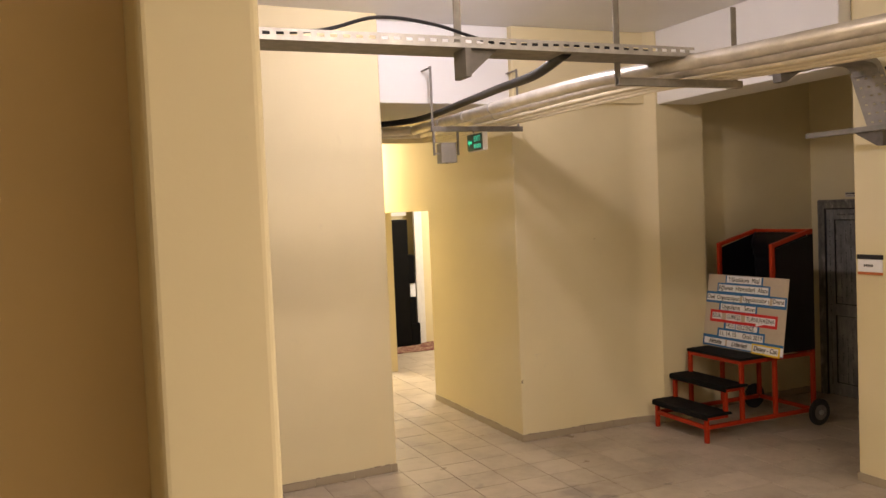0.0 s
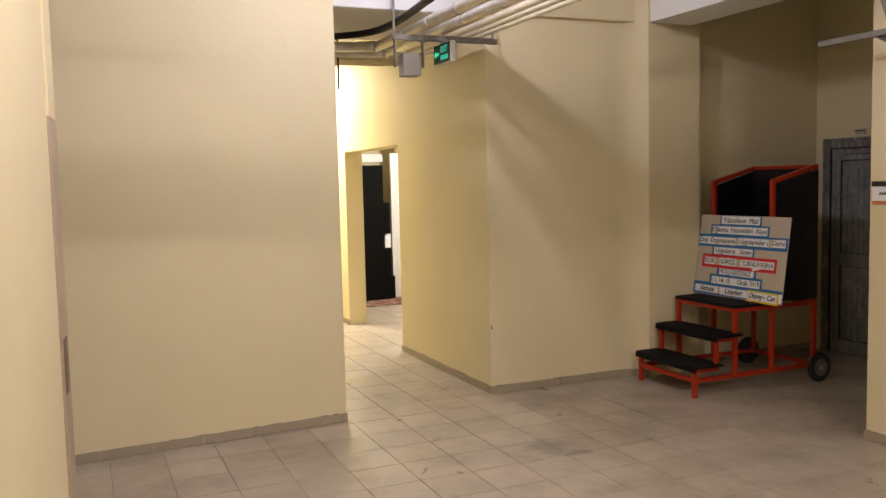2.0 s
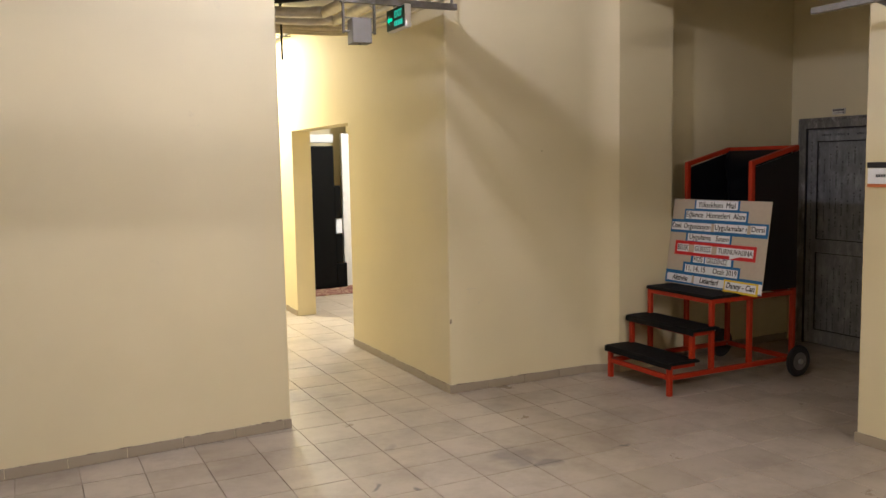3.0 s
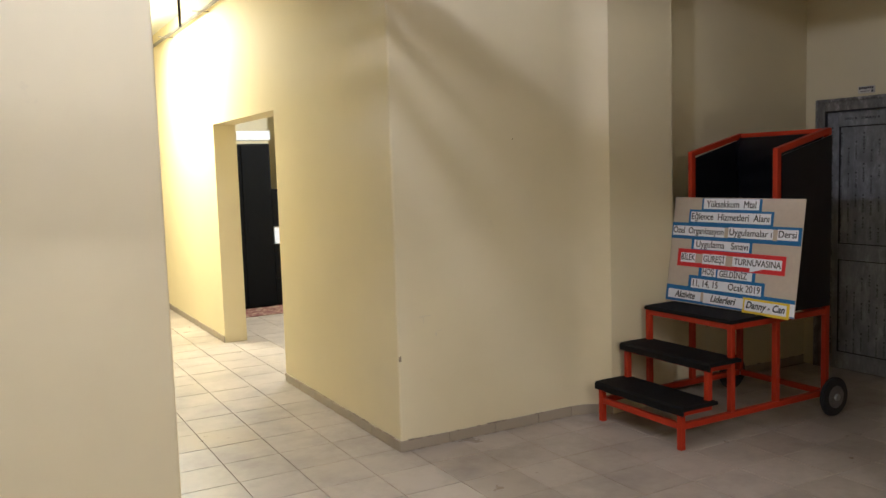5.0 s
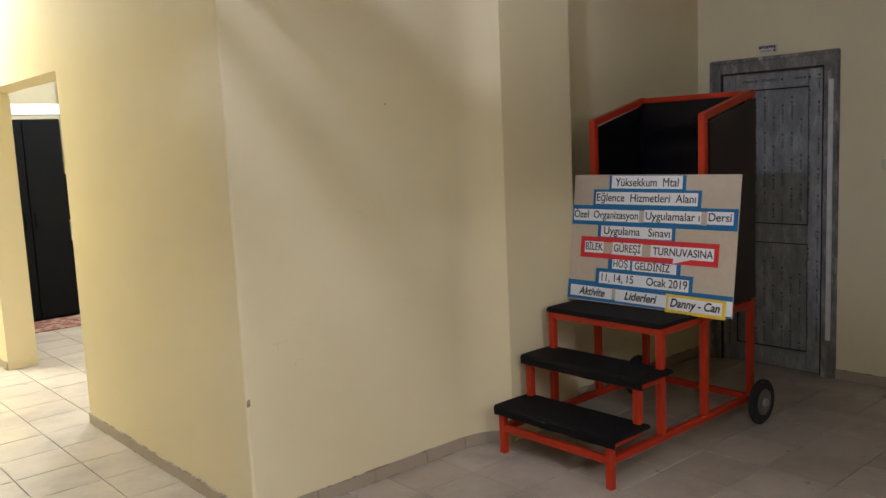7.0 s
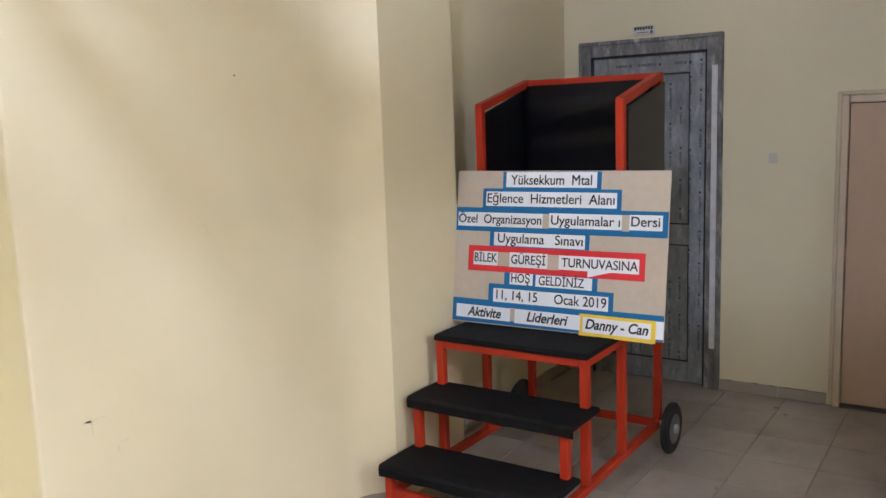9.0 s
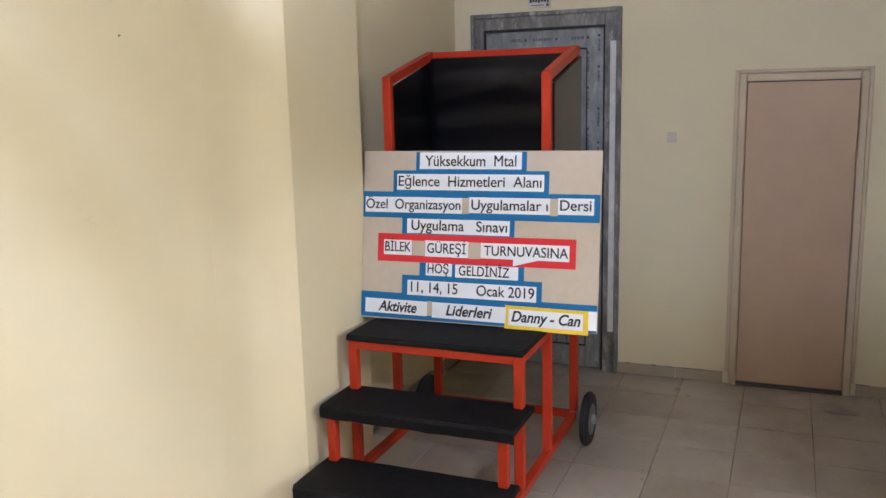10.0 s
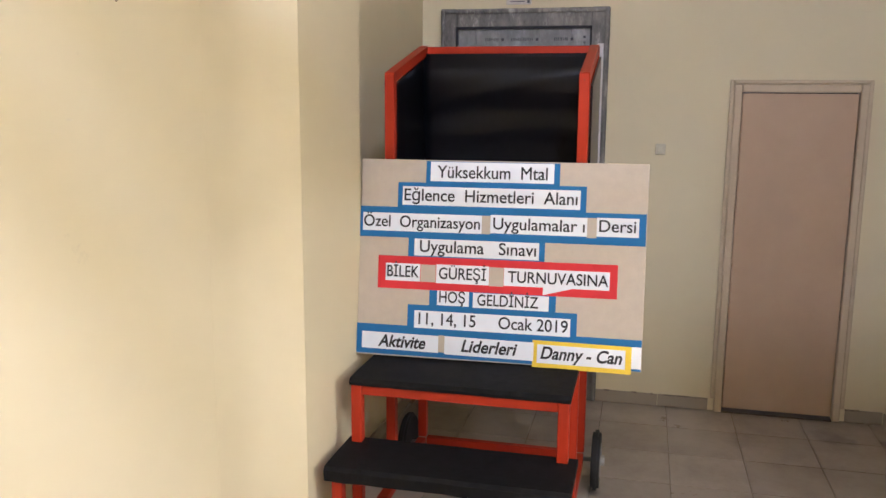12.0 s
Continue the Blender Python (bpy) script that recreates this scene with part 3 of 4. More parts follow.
# ---- doors of the alcove ----
def grey_door():
    d = thing("door_1", (7.84, 6.95, 0), "closed grey plastic door still in printed protective film", "door", kind="structure")
    x0, x1 = 7.795, 7.87
    fr = child("door_frame", boxes([(x0, x1, 6.508, 6.60, 0, 2.082), (x0, x1, 7.30, 7.385, 0, 2.082), (x0 + 0.001, x1, 6.60, 7.30, 1.985, 2.081)], 0.006), FRAMEGREY, d, "grey frame smeared with plaster")
    child("frame_lip", boxes([(7.783, 7.7945, 6.512, 6.532, 0.002, 2.078), (7.783, 7.7945, 7.362, 7.381, 0.002, 2.078), (7.7835, 7.7945, 6.532, 7.362, 2.056, 2.078)], 0.004), FRAMEGREY, d)
    child("door_leaf", box(7.835, 7.875, 6.603, 7.297, 0.012, 1.982, 0.004), FILM, d)
    for y0, y1, z0, z1 in ((6.603, 6.70, 0.014, 1.98), (7.20, 7.297, 0.014, 1.98), (6.70, 7.20, 1.87, 1.98), (6.70, 7.20, 0.86, 0.98), (6.70, 7.20, 0.014, 0.14)):
        child("leaf_rail", box(7.815, 7.836, y0, y1, z0, z1, 0.004), FILM, d)
    # solid black strips stand in for the shade between leaf and frame
    for y0, y1, z0, z1 in ((6.594, 6.606, 0.01, 1.99), (7.294, 7.306, 0.01, 1.99), (6.606, 7.294, 1.978, 1.99)):
        child("gap_shade", box(7.797, 7.818, y0, y1, z0, z1), INK, d, "black strip standing in for shade round the leaf")
    for z0, z1 in ((0.14, 0.86), (0.98, 1.87)):
        for y in (6.70, 7.193):
            child("bead", box(7.824, 7.838, y, y + 0.007, z0, z1), INK, d)
        for z in (z0, z1 - 0.007):
            child("bead", box(7.824, 7.838, 6.707, 7.193, z, z + 0.007), INK, d)
    rnd = random.Random(4)
    # printed film: columns of small upright lettering with round dots between
    for k in range(11):
        y = 6.634 + k * 0.0615
        inset = 6.70 < y < 7.20
        front = 7.8340 if inset else 7.8143
        bm = bmesh.new()
        z = 1.95 - (k % 3) * 0.07 - rnd.random() * 0.04 - (0.10 if inset else 0)
        while z > 0.2:
            if not (inset and 0.80 < z < 1.05):
                box(front - 0.0008, front + 0.001, y - 0.006, y + 0.006, z - 0.013, z, bm=bm)
                zz = z - 0.03
                for step in range(rnd.randint(7, 13)):
                    half = rnd.uniform(0.003, 0.0085)
                    tall = rnd.choice((0.003, 0.005, 0.007))
                    if not (inset and zz < 1.0 < zz + 0.05):
                        box(front - 0.0006, front + 0.001, y - half, y + half, zz - tall, zz, bm=bm)
                    zz -= tall + 0.004
            z -= rnd.choice((0.17, 0.19, 0.23))
        child("film_print", bm, PRINT, d, "faded dark print")
    bm = bmesh.new()
    for y in (6.72, 6.90, 7.08):
        for k in range(rnd.randint(8, 13)):
            box(7.8135, 7.816, y + k * 0.009, y + k * 0.009 + rnd.uniform(0.003, 0.006), 1.917, 1.933, bm=bm)
        box(7.8135, 7.816, y - 0.03, y - 0.016, 1.917, 1.932, bm=bm)
    child("film_print", bm, PRINT, d, "faded dark print")
    child("peeled_film", box(7.786, 7.7945, 6.534, 6.566, 0.25, 1.90, 0.002), PEEL, d, "strip of peeled white film")
    return d


def pink_door():
    d = thing("door_2", (7.84, 5.54, 0), "closed low pinkish beige laminate service door", "door", kind="structure")
    child("door_frame", boxes([(7.795, 7.88, 5.275, 5.312, 0, 1.70), (7.795, 7.88, 5.852, 5.89, 0, 1.70), (7.796, 7.88, 5.312, 5.852, 1.66, 1.699)], 0.005), PINKFRAME, d, "beige painted door frame")
    child("frame_lip", boxes([(7.802, 7.818, 5.257, 5.275, 0.07, 1.72), (7.802, 7.818, 5.89, 5.91, 0.07, 1.72), (7.803, 7.818, 5.275, 5.89, 1.702, 1.72)], 0.003), PINKFRAME, d)
    child("door_leaf", box(7.812, 7.85, 5.316, 5.848, 0.022, 1.655, 0.003), PINKDOOR, d)
    child("threshold", box(7.80, 8.0, 5.312, 5.852, -0.003, 0.008), BRONZE, d)
    return d


grey_door()
pink_door()
plate = thing("door_number_plate", (7.815, 6.985, 2.14), "small white plate with dark lettering above the grey door", "sign")
child("plate", box(7.806, 7.819, 6.91, 7.04, 2.10, 2.152, 0.002), PLATEWHITE, plate)
child("lettering", boxes([(7.8045, 7.807, 6.918 + 0.0165 * i, 6.930 + 0.0165 * i, 2.128 + 0.002 * (i % 3), 2.147) for i in range(7)]), INK, plate, "dark unreadable capitals")
child("lettering", boxes([(7.8045, 7.807, 6.945, 7.02, 2.112, 2.116), (7.8045, 7.807, 6.918, 6.932, 2.106, 2.122)]), PRINT, plate, "small grey line")
sw = thing("light_switch", (7.815, 6.23, 1.37), "small yellowed plastic wall switch", "switch")
child("cover", box(7.808, 7.819, 6.205, 6.255, 1.345, 1.40, 0.003), SWITCH, sw)
child("rocker", box(7.805, 7.809, 6.215, 6.245, 1.355, 1.39, 0.002), SWITCH, sw)
nm = thing("room_sign", (5.765, 5.05, 1.62), "white room sign with a dark header and orange foot strip", "sign")
child("panel", box(5.757, 5.769, 4.945, 5.15, 1.565, 1.655, 0.002), PAPER, nm)
child("header", box(5.755, 5.769, 4.94, 5.155, 1.657, 1.69, 0.002), INK, nm, "dark header strip")
child("foot_strip", box(5.755, 5.769, 4.945, 5.15, 1.545, 1.563, 0.002), plain("orange_strip", (0.55, 0.16, 0.05), 0.6), nm, "orange foot strip")
child("lettering", boxes([(5.7555, 5.758, 5.02 + 0.016 * i, 5.031 + 0.016 * i, 1.603, 1.62) for i in range(5)]), INK, nm, "small unreadable word")

# ---- the door leaf by the pier ----
leaf = thing("side_door", (0.95, 4.86, 0), "narrow brown door edge with a dark lock plate", "door")
child("leaf", prism([(0.86, 4.754), (1.0105, 4.754), (1.028, 4.97), (0.86, 4.97)], 0.006, 2.02), BROWN, leaf)
child("lock_plate", prism([(1.014, 4.79), (1.019, 4.79), (1.026, 4.875), (1.021, 4.875)], 0.97, 1.18), BRONZE, leaf, "dark bronze lock plate")
structure("wall_over_door", prism([(-3.2, 4.753), (1.0105, 4.753), (1.028, 4.97), (-3.2, 4.97)], 2.024, TOP), CREAM, "cream wall above the narrow side door", "wall")
structure("wall_behind_door", box(-3.2, 0.858, 4.753, 4.97, 0, 2.022), CREAM, "cream wall behind the narrow side door", "wall")


# ---- overhead pipes and trays ----
def pipe(name, keys, radius, mat, label, wraps=()):
    p = thing(name, keys[0], label, "pipe", "overhead pipes")
    child("run", sweep(curve_points(keys, 4), radius, 14), mat, p)
    for k in wraps:
        child("band", sweep([(keys[5][0], k - 0.012, keys[5][2]), (keys[5][0], k + 0.012, keys[5][2])], radius + 0.004, 14), STEEL, p)
    return p


def bent(x, near, z, yb):
    """A run that comes slantwise up the hall, straightens at the hangers and turns through the corridor's west wall."""
    return [(near + 1.0, -0.5, z), (near + 0.5, 2.0, z), (near + 0.15, 3.5, z), (near, 4.2, z), (x + (near - x) * 0.3, 4.9, z), (x, 5.6, z), (x, yb - 0.35, z), (x - 0.06, yb - 0.1, z), (x - 0.30, yb, z), (2.95, yb, z), (2.7, yb, z)]


pipe("insulated_pipe", bent(3.50, 3.80, 2.905, 8.25), 0.043, JACKET, "foil jacketed heating pipe under the ceiling", (6.5, 7.0, 7.5))
pipe("insulated_pipe", bent(3.68, 4.02, 2.895, 8.5), 0.039, JACKET, "foil jacketed heating pipe under the ceiling", (6.2, 6.8, 7.6))
pipe("beige_pipe", bent(3.83, 4.19, 2.878, 8.68), 0.027, BEIGEPIPE, "beige plastic water pipe under the ceiling")
pipe("beige_pipe", bent(3.93, 4.30, 2.872, 8.8), 0.022, BEIGEPIPE, "beige plastic water pipe under the ceiling")
pipe("beige_pipe", bent(4.02, 4.40, 2.866, 8.9), 0.017, BEIGEPIPE, "thin beige water pipe under the ceiling")
pipe("thin_conduit", [(4.09, 8.74, 3.21), (4.09, 11, 3.21), (4.09, 15.8, 3.22)], 0.017, DULL, "thin grey conduit along the corridor wall")


rod = thing("hanging_rod", (3.28, 8.6, 3.06), "thin black rod hanging under the corridor beam", "rod")
child("rod", sweep([(3.28, 8.6, 2.59), (3.28, 8.6, 3.062)], 0.009, 8), BLACK, rod)
child("nut", disc((3.28, 8.6, 3.04), (0, 0, 1), 0.018, 0.016, 6), DULL, rod)
for y in (9.6, 11.2, 12.8, 14.4):
    clip = thing("conduit_clip", (4.10, y, 3.2), "small grey clip holding the corridor conduit", "clip", "conduit clips")
    child("arm", box(3.98, 4.139, y - 0.012, y + 0.012, 3.184, 3.192, 0.001), DULL, clip)


def trapeze(y, x0, x1, z):
    t = thing("pipe_hanger", ((x0 + x1) / 2, y, z), "grey steel trapeze hanger carrying the pipes", "pipe hanger", "pipe hangers")
    child("cross_bar", boxes([(x0, x1, y - 0.02, y - 0.016, z, z + 0.042), (x0, x1, y + 0.016, y + 0.02, z, z + 0.042), (x0, x1, y - 0.0165, y + 0.0165, z, z + 0.004)]), DULL, t)
    for x in (x0 + 0.02, x1 - 0.02):
        high = (TOP if x < (x0 + x1) / 2 or y < 4 else 3.29) if y < 7 else 3.345
        if y > 7:
            child("strap", box(x - 0.012, x + 0.012, y + 0.0275, 7.409, 3.33, 3.338), DULL, t)
        wide = 0.02 if y < 7 else 0.01
        child("drop_rod", box(x - wide, x + wide, y + 0.021, y + 0.027, z, high, 0.001), DULL, t)

    return t


for y, x0, x1 in ((1.4, 4.2, 5.2), (4.68, 3.37, 4.26), (7.2, 3.28, 4.135)):
    trapeze(y, x0, x1, 2.80)


def perforated(x0, x1, y, z0, z1, wide, name, label):
    """A slotted steel cable tray: two slotted side webs on a broad floor."""
    t = thing(name, ((x0 + x1) / 2, y, z0), label, "cable tray")
    n = int((x1 - x0) / 0.062)
    step = (x1 - x0) / n
    hz0, hz1 = z0 + (z1 - z0) * 0.42, z0 + (z1 - z0) * 0.72
    for k, yy in enumerate((y, y + wide)):
        bm = bmesh.new()
        box(x0, x1, yy - 0.0015, yy + 0.0015, z0, hz0, bm=bm)
        box(x0, x1, yy - 0.0015, yy + 0.0015, hz1, z1, bm=bm)
        for i in range(n):
            box(x0 + i * step, x0 + i * step + step * 0.45, yy - 0.0015, yy + 0.0015, hz0, hz1, bm=bm)
        child("web", bm, GALVWEB, t, "slotted galvanised web")
    child("tray_floor", box(x0, x1, y + 0.0016, y + wide - 0.0016, z0, z0 + 0.003), DULL, t)
    return t


tray = perforated(1.0, 3.74, 4.47, 2.932, 2.985, 0.255, "cable_tray", "slotted galvanised cable tray crossing the hall")
tb = thing("tray_bracket", (2.4, 4.53, 2.8), "grey steel bracket under the cable tray", "bracket")
child("plate", prism([(2.33, 4.46), (2.36, 4.46), (2.36, 4.60), (2.33, 4.60)], 2.79, 2.93), SHADEDZINC, tb)
bm = bmesh.new()
tri = [(2.37, 2.93), (2.37, 2.80), (2.52, 2.93)]
a = [bm.verts.new((x, 4.50, z)) for x, z in tri]
b = [bm.verts.new((x, 4.56, z)) for x, z in tri]
bm.faces.new(a), bm.faces.new(b[::-1])
for i in range(3):
    bm.faces.new((a[i], a[(i + 1) % 3], b[(i + 1) % 3], b[i]))
child("gusset", bm, SHADEDZINC, tb)
child("drop_rod", box(2.33, 2.37, 4.585, 4.592, 2.98, TOP, 0.001), DULL, tb)

loop = thing("black_cable", (1.2, 4.55, 2.99), "black cable looping up out of the tray", "cable")
child("run", sweep(curve_points([(0.4, 4.55, 2.965), (1.2, 4.55, 2.975), (1.62, 4.55, 3.0), (1.9, 4.53, 3.07), (2.2, 4.53, 3.05), (2.55, 4.54, 2.975), (3.0, 4.55, 2.985), (3.5, 4.55, 2.97)], 8), 0.009, 8), BLACK, loop)
bundle = thing("cable_bundle", (2.95, 4.9, 2.95), "thick black cable bundle sagging along the pipes", "cable")
child("run", sweep(curve_points([(2.95, 4.53, 2.94), (3.02, 5.0, 2.90), (3.15, 5.7, 2.93), (3.30, 6.5, 2.96), (3.36, 7.6, 2.955), (3.1, 7.95, 2.94), (2.7, 8.0, 2.93)], 8), 0.028, 10), BLACK, bundle)

# tray dropping past the wall end
dt = thing("drop_cable_tray", (5.5, 4.9, 2.6), "perforated cable tray bending down past the wall end", "cable tray")
bm = bmesh.new()
rows, cols = 31, 21


def tray_vert(i, j, x):
    z = 2.60 + i * 0.0125
    return bm.verts.new((x, 4.86 + j * 0.013 - (2.99 - z) * 0.35, z))


front = [[tray_vert(i, j, 5.698) for j in range(cols + 1)] for i in range(rows + 1)]
back = [[tray_vert(i, j, 5.701) for j in range(cols + 1)] for i in range(rows + 1)]
solid = {(i, j) for i in range(rows) for j in range(cols) if not (i % 5 == 2 and j % 5 in (1, 2))}
for i, j in solid:
    ring = ((i, j), (i, j + 1), (i + 1, j + 1), (i + 1, j))
    bm.faces.new([front[a][b] for a, b in ring])
    bm.faces.new([back[a][b] for a, b in ring][::-1])
    for (a, b), (c, d), near in ((ring[0], ring[1], (i - 1, j)), (ring[1], ring[2], (i, j + 1)), (ring[2], ring[3], (i + 1, j)), (ring[3], ring[0], (i, j - 1))):
        if near not in solid:
            bm.faces.new((front[a][b], front[c][d], back[c][d], back[a][b]))
child("web", bm, GALV, dt)


def ribbon(keys, wide, high):
    """A flat trough section carried along a curve that lies nearly in the x-z plane."""
    bm = bmesh.new()
    pts = curve_points(keys, 6)
    rings = []
    for i, p in enumerate(pts):
        d = (pts[min(i + 1, len(pts) - 1)] - pts[max(i - 1, 0)]).normalized()
        side = Vector((0, 1, 0))
        up = d.cross(side).normalized()
        rings.append([bm.verts.new(p + side * a * wide / 2 + up * b * high / 2) for a, b in ((-1, -1), (1, -1), (1, 1), (-1, 1))])
    for p, q in zip(rings, rings[1:]):
        for i in range(4):
            bm.faces.new((p[i], p[(i + 1) % 4], q[(i + 1) % 4], q[i]))
    bm.faces.new(rings[0][::-1])
    bm.faces.new(rings[-1])
    return bm


child("elbow", ribbon([(5.705, 4.99, 2.96), (5.70, 5.0, 3.02), (5.62, 5.0, 3.06), (5.40, 4.96, 3.05), (5.0, 4.88, 2.98), (4.72, 4.81, 2.945)], 0.22, 0.045), DULL, dt)
side = thing("hanging_cable", (5.72, 4.6, 2.8), "thin black cable hanging beside the drop tray", "cable")
child("run", sweep(curve_points([(5.72, 4.86, 3.0), (5.70, 4.74, 2.85), (5.69, 4.65, 2.68), (5.70, 4.68, 2.60)], 6), 0.007, 6), BLACK, side)
child("arm", boxes([(5.50, 5.54, 4.2, 5.36, 2.555, 2.558), (5.50, 5.503, 4.2, 5.36, 2.558, 2.59)] + [(5.499, 5.5002, 4.25 + 0.05 * i, 4.27 + 0.05 * i, 2.567, 2.58) for i in range(22)]), DULL, dt)


def gusset(points, along, at, thick):
    """A three-cornered bracket plate with a folded lip; points lie in the plane across the given axis."""
    bm = bmesh.new()
    rows = []
    for k in (0, 1):
        off = at + k * thick
        rows.append([bm.verts.new((off, a, z) if along == "x" else (a, off, z)) for a, z in points])
    n = len(points)
    bm.faces.new(rows[0])
    bm.faces.new(rows[1][::-1])
    for i in range(n):
        bm.faces.new((rows[0][i], rows[0][(i + 1) % n], rows[1][(i + 1) % n], rows[1][i]))
    return bm


child("bracket", gusset([(4.96, 2.554), (4.78, 2.452), (4.735, 2.452), (4.735, 2.554)], "x", 5.53, 0.05), SHADEDZINC, dt, "folded bracket coloured dark as if backlit")
child("bracket", gusset([(4.69, 2.975), (4.70, 2.868), (4.745, 2.868), (4.95, 2.985)], "y", 4.79, 0.07), SHADEDZINC, dt, "folded bracket coloured dark as if backlit")

# ---- exit sign and box ----
ex = thing("exit_sign", (3.63, 7.10, 2.70), "lit green exit sign with a white case hung from the hanger", "exit sign")
child("case", box(3.635, 3.68, 6.96, 7.26, 2.625, 2.775, 0.006), WHITEPLASTIC, ex)
child("face", box(3.628, 3.634, 6.968, 7.252, 2.632, 2.768), EXITBACK, ex, "dark green sign face")
bm = text_mesh("EXIT", 0.062, True)
rot = Matrix(((0, 0, -1, 3.6275), (-1, 0, 0, 7.06), (0, 1, 0, 2.725), (0, 0, 0, 1)))
bmesh.ops.transform(bm, matrix=rot, verts=bm.verts)
child("lettering", bm, EXITGREEN, ex, "glowing green letters")
for k in range(5):
    child("lettering", box(3.6265, 3.6278, 6.992 + 0.028 * k, 7.011 + 0.028 * k, 2.65, 2.684), EXITGREEN, ex, "glowing green bar")
bm = bmesh.new()
arrow = [(7.24, 2.70), (7.205, 2.732), (7.205, 2.712), (7.155, 2.712), (7.155, 2.688), (7.205, 2.688), (7.205, 2.668)]
bm.faces.new([bm.verts.new((3.627, y, z)) for y, z in arrow])
bmesh.ops.solidify(bm, geom=bm.faces[:], thickness=0.001)
child("arrow", bm, EXITGREEN, ex, "glowing green arrow")
child("hook", sweep(curve_points([(3.66, 7.19, 2.772), (3.66, 7.19, 2.79), (3.655, 7.19, 2.806)], 4), 0.006, 6), DULL, ex)
jb = thing("grey_speaker_box", (3.40, 7.2, 2.61), "grey box hanging in a bracket under the pipes", "speaker")
child("body", prism([(3.335, 7.14), (3.465, 7.115), (3.475, 7.24), (3.345, 7.265)], 2.535, 2.695, 0.008), GREYBOX, jb)
child("bracket", boxes([(3.29, 3.30, 7.186, 7.214, 2.60, 2.803), (3.51, 3.52, 7.186, 7.214, 2.60, 2.803), (3.30, 3.51, 7.19, 7.21, 2.70, 2.706), (3.30, 3.345, 7.19, 7.21, 2.61, 2.62), (3.465, 3.51, 7.19, 7.21, 2.61, 2.62)]), DULL, jb)
child("sensor", disc((3.40, 7.19, 2.533), (0, 0, 1), 0.008, 0.006, 12), INK, jb, "small dark eye")

# ---- lamps of the ceiling ----
def tube_lamp(x, y, along, under, glow):
    """A bare-tube batten; where it hangs below the ceiling, on two thin rods."""
    t = thing("tube_lamp", (x, y, under), "white batten with a bare lit fluorescent tube under the ceiling", "ceiling lamp", "ceiling lamps")
    dx, dy = (0.64, 0.03) if along == "x" else (0.03, 0.64)
    child("body", box(x - dx, x + dx, y - dy, y + dy, under - 0.06, under - 0.001, 0.004), WHITEPLASTIC, t)
    ex, ey = (0.6, 0) if along == "x" else (0, 0.6)
    child("tube", sweep([(x - ex, y - ey, under - 0.10), (x + ex, y + ey, under - 0.10)], 0.014, 10), glow, t, "lit white tube")
    for k in (-1, 1):
        child("socket", box(x + k * ex - 0.012, x + k * ex + 0.012, y + k * ey - 0.012, y + k * ey + 0.012, under - 0.118, under - 0.06, 0.002), WHITEPLASTIC, t)
        if TOP - under > 0.05 and y < 7:
            child("hanging_rod", sweep([(x + k * ex * 0.7, y + k * ey * 0.7, under - 0.002), (x + k * ex * 0.7, y + k * ey * 0.7, TOP)], 0.005, 8), DULL, t)
    return t


tube_lamp(1.7, 3.5, "x", 3.62, MIDTUBE)
tube_lamp(3.3, -0.3, "x", 3.75, WARMTUBE)
tube_lamp(5.6, 11.6, "y", 3.75, TUBE)
tube_lamp(3.55, 12.1, "y", 3.38, TUBE)


def globe_lamp(x, y, z, radius):
    """An opal glass ball in a collar under the ceiling."""
    g = thing("globe_lamp", (x, y, TOP), "lit white opal globe lamp fixed under the ceiling", "ceiling lamp", "ceiling lamps")
    bm = bmesh.new()
    bmesh.ops.create_uvsphere(bm, u_segments=20, v_segments=12, radius=radius, matrix=Matrix.Translation((x, y, z)))
    for f in bm.faces:
        f.smooth = True
    child("globe", bm, GLOBE, g, "glowing opal glass")
    child("collar", disc((x, y, z + radius), (0, 0, 1), 0.04, 0.03, 20, 0.004), WHITEPLASTIC, g)
    child("stem", sweep([(x, y, z + radius + 0.005), (x, y, TOP)], 0.012, 10), WHITEPLASTIC, g)
    return g


globe_lamp(2.87, 5.7, 3.64, 0.085)

# ---- the far room ----
rug = thing("rug", (5.3, 12.85, 0), "red patterned rug on the tiles", "rug")
child("carpet", box(4.55, 6.2, 12.6, 13.5, 0.001, 0.012, 0.004), RUGMAT, rug)
sp = thing("black_cabinet", (4.95, 13.4, 0.012), "tall black cabinet standing on the rug", "cabinet")
child("body", box(4.55, 5.285, 13.15, 13.6, 0.012, 2.02, 0.01), MATTBLACK, sp)
for x0, x1 in ((4.56, 4.915), (4.925, 5.275)):
    child("cabinet_door", box(x0, x1, 13.135, 13.149, 0.04, 2.0, 0.003), MATTBLACK, sp)
    child("handle", box((x1 - 0.05) if x0 < 4.6 else (x0 + 0.035), (x1 - 0.035) if x0 < 4.6 else (x0 + 0.05), 13.12, 13.134, 0.95, 1.1, 0.002), MATTBLACK, sp)
for i, (w, h0, h1) in enumerate(((5.45, 0.012, 0.36), (5.40, 0.362, 0.78), (5.39, 1.0, 1.46))):
    s = thing("black_box", ((5.29 + w) / 2, 13.4, h0), "black box stacked beside the cabinet", "box", "stacked black boxes")
    child("body", box(5.29, w, 13.18, 13.55, h0, h1, 0.008), MATTBLACK, s)
s = thing("white_box", (5.35, 13.4, 0.782), "small white box in the stack", "box")
child("body", box(5.31, 5.40, 13.2, 13.5, 0.782, 0.998, 0.006), PAPER, s)
fr = thing("door_3", (5.5, 13.4, 0), "white plastic door frame in the far room", "door frame", kind="structure")
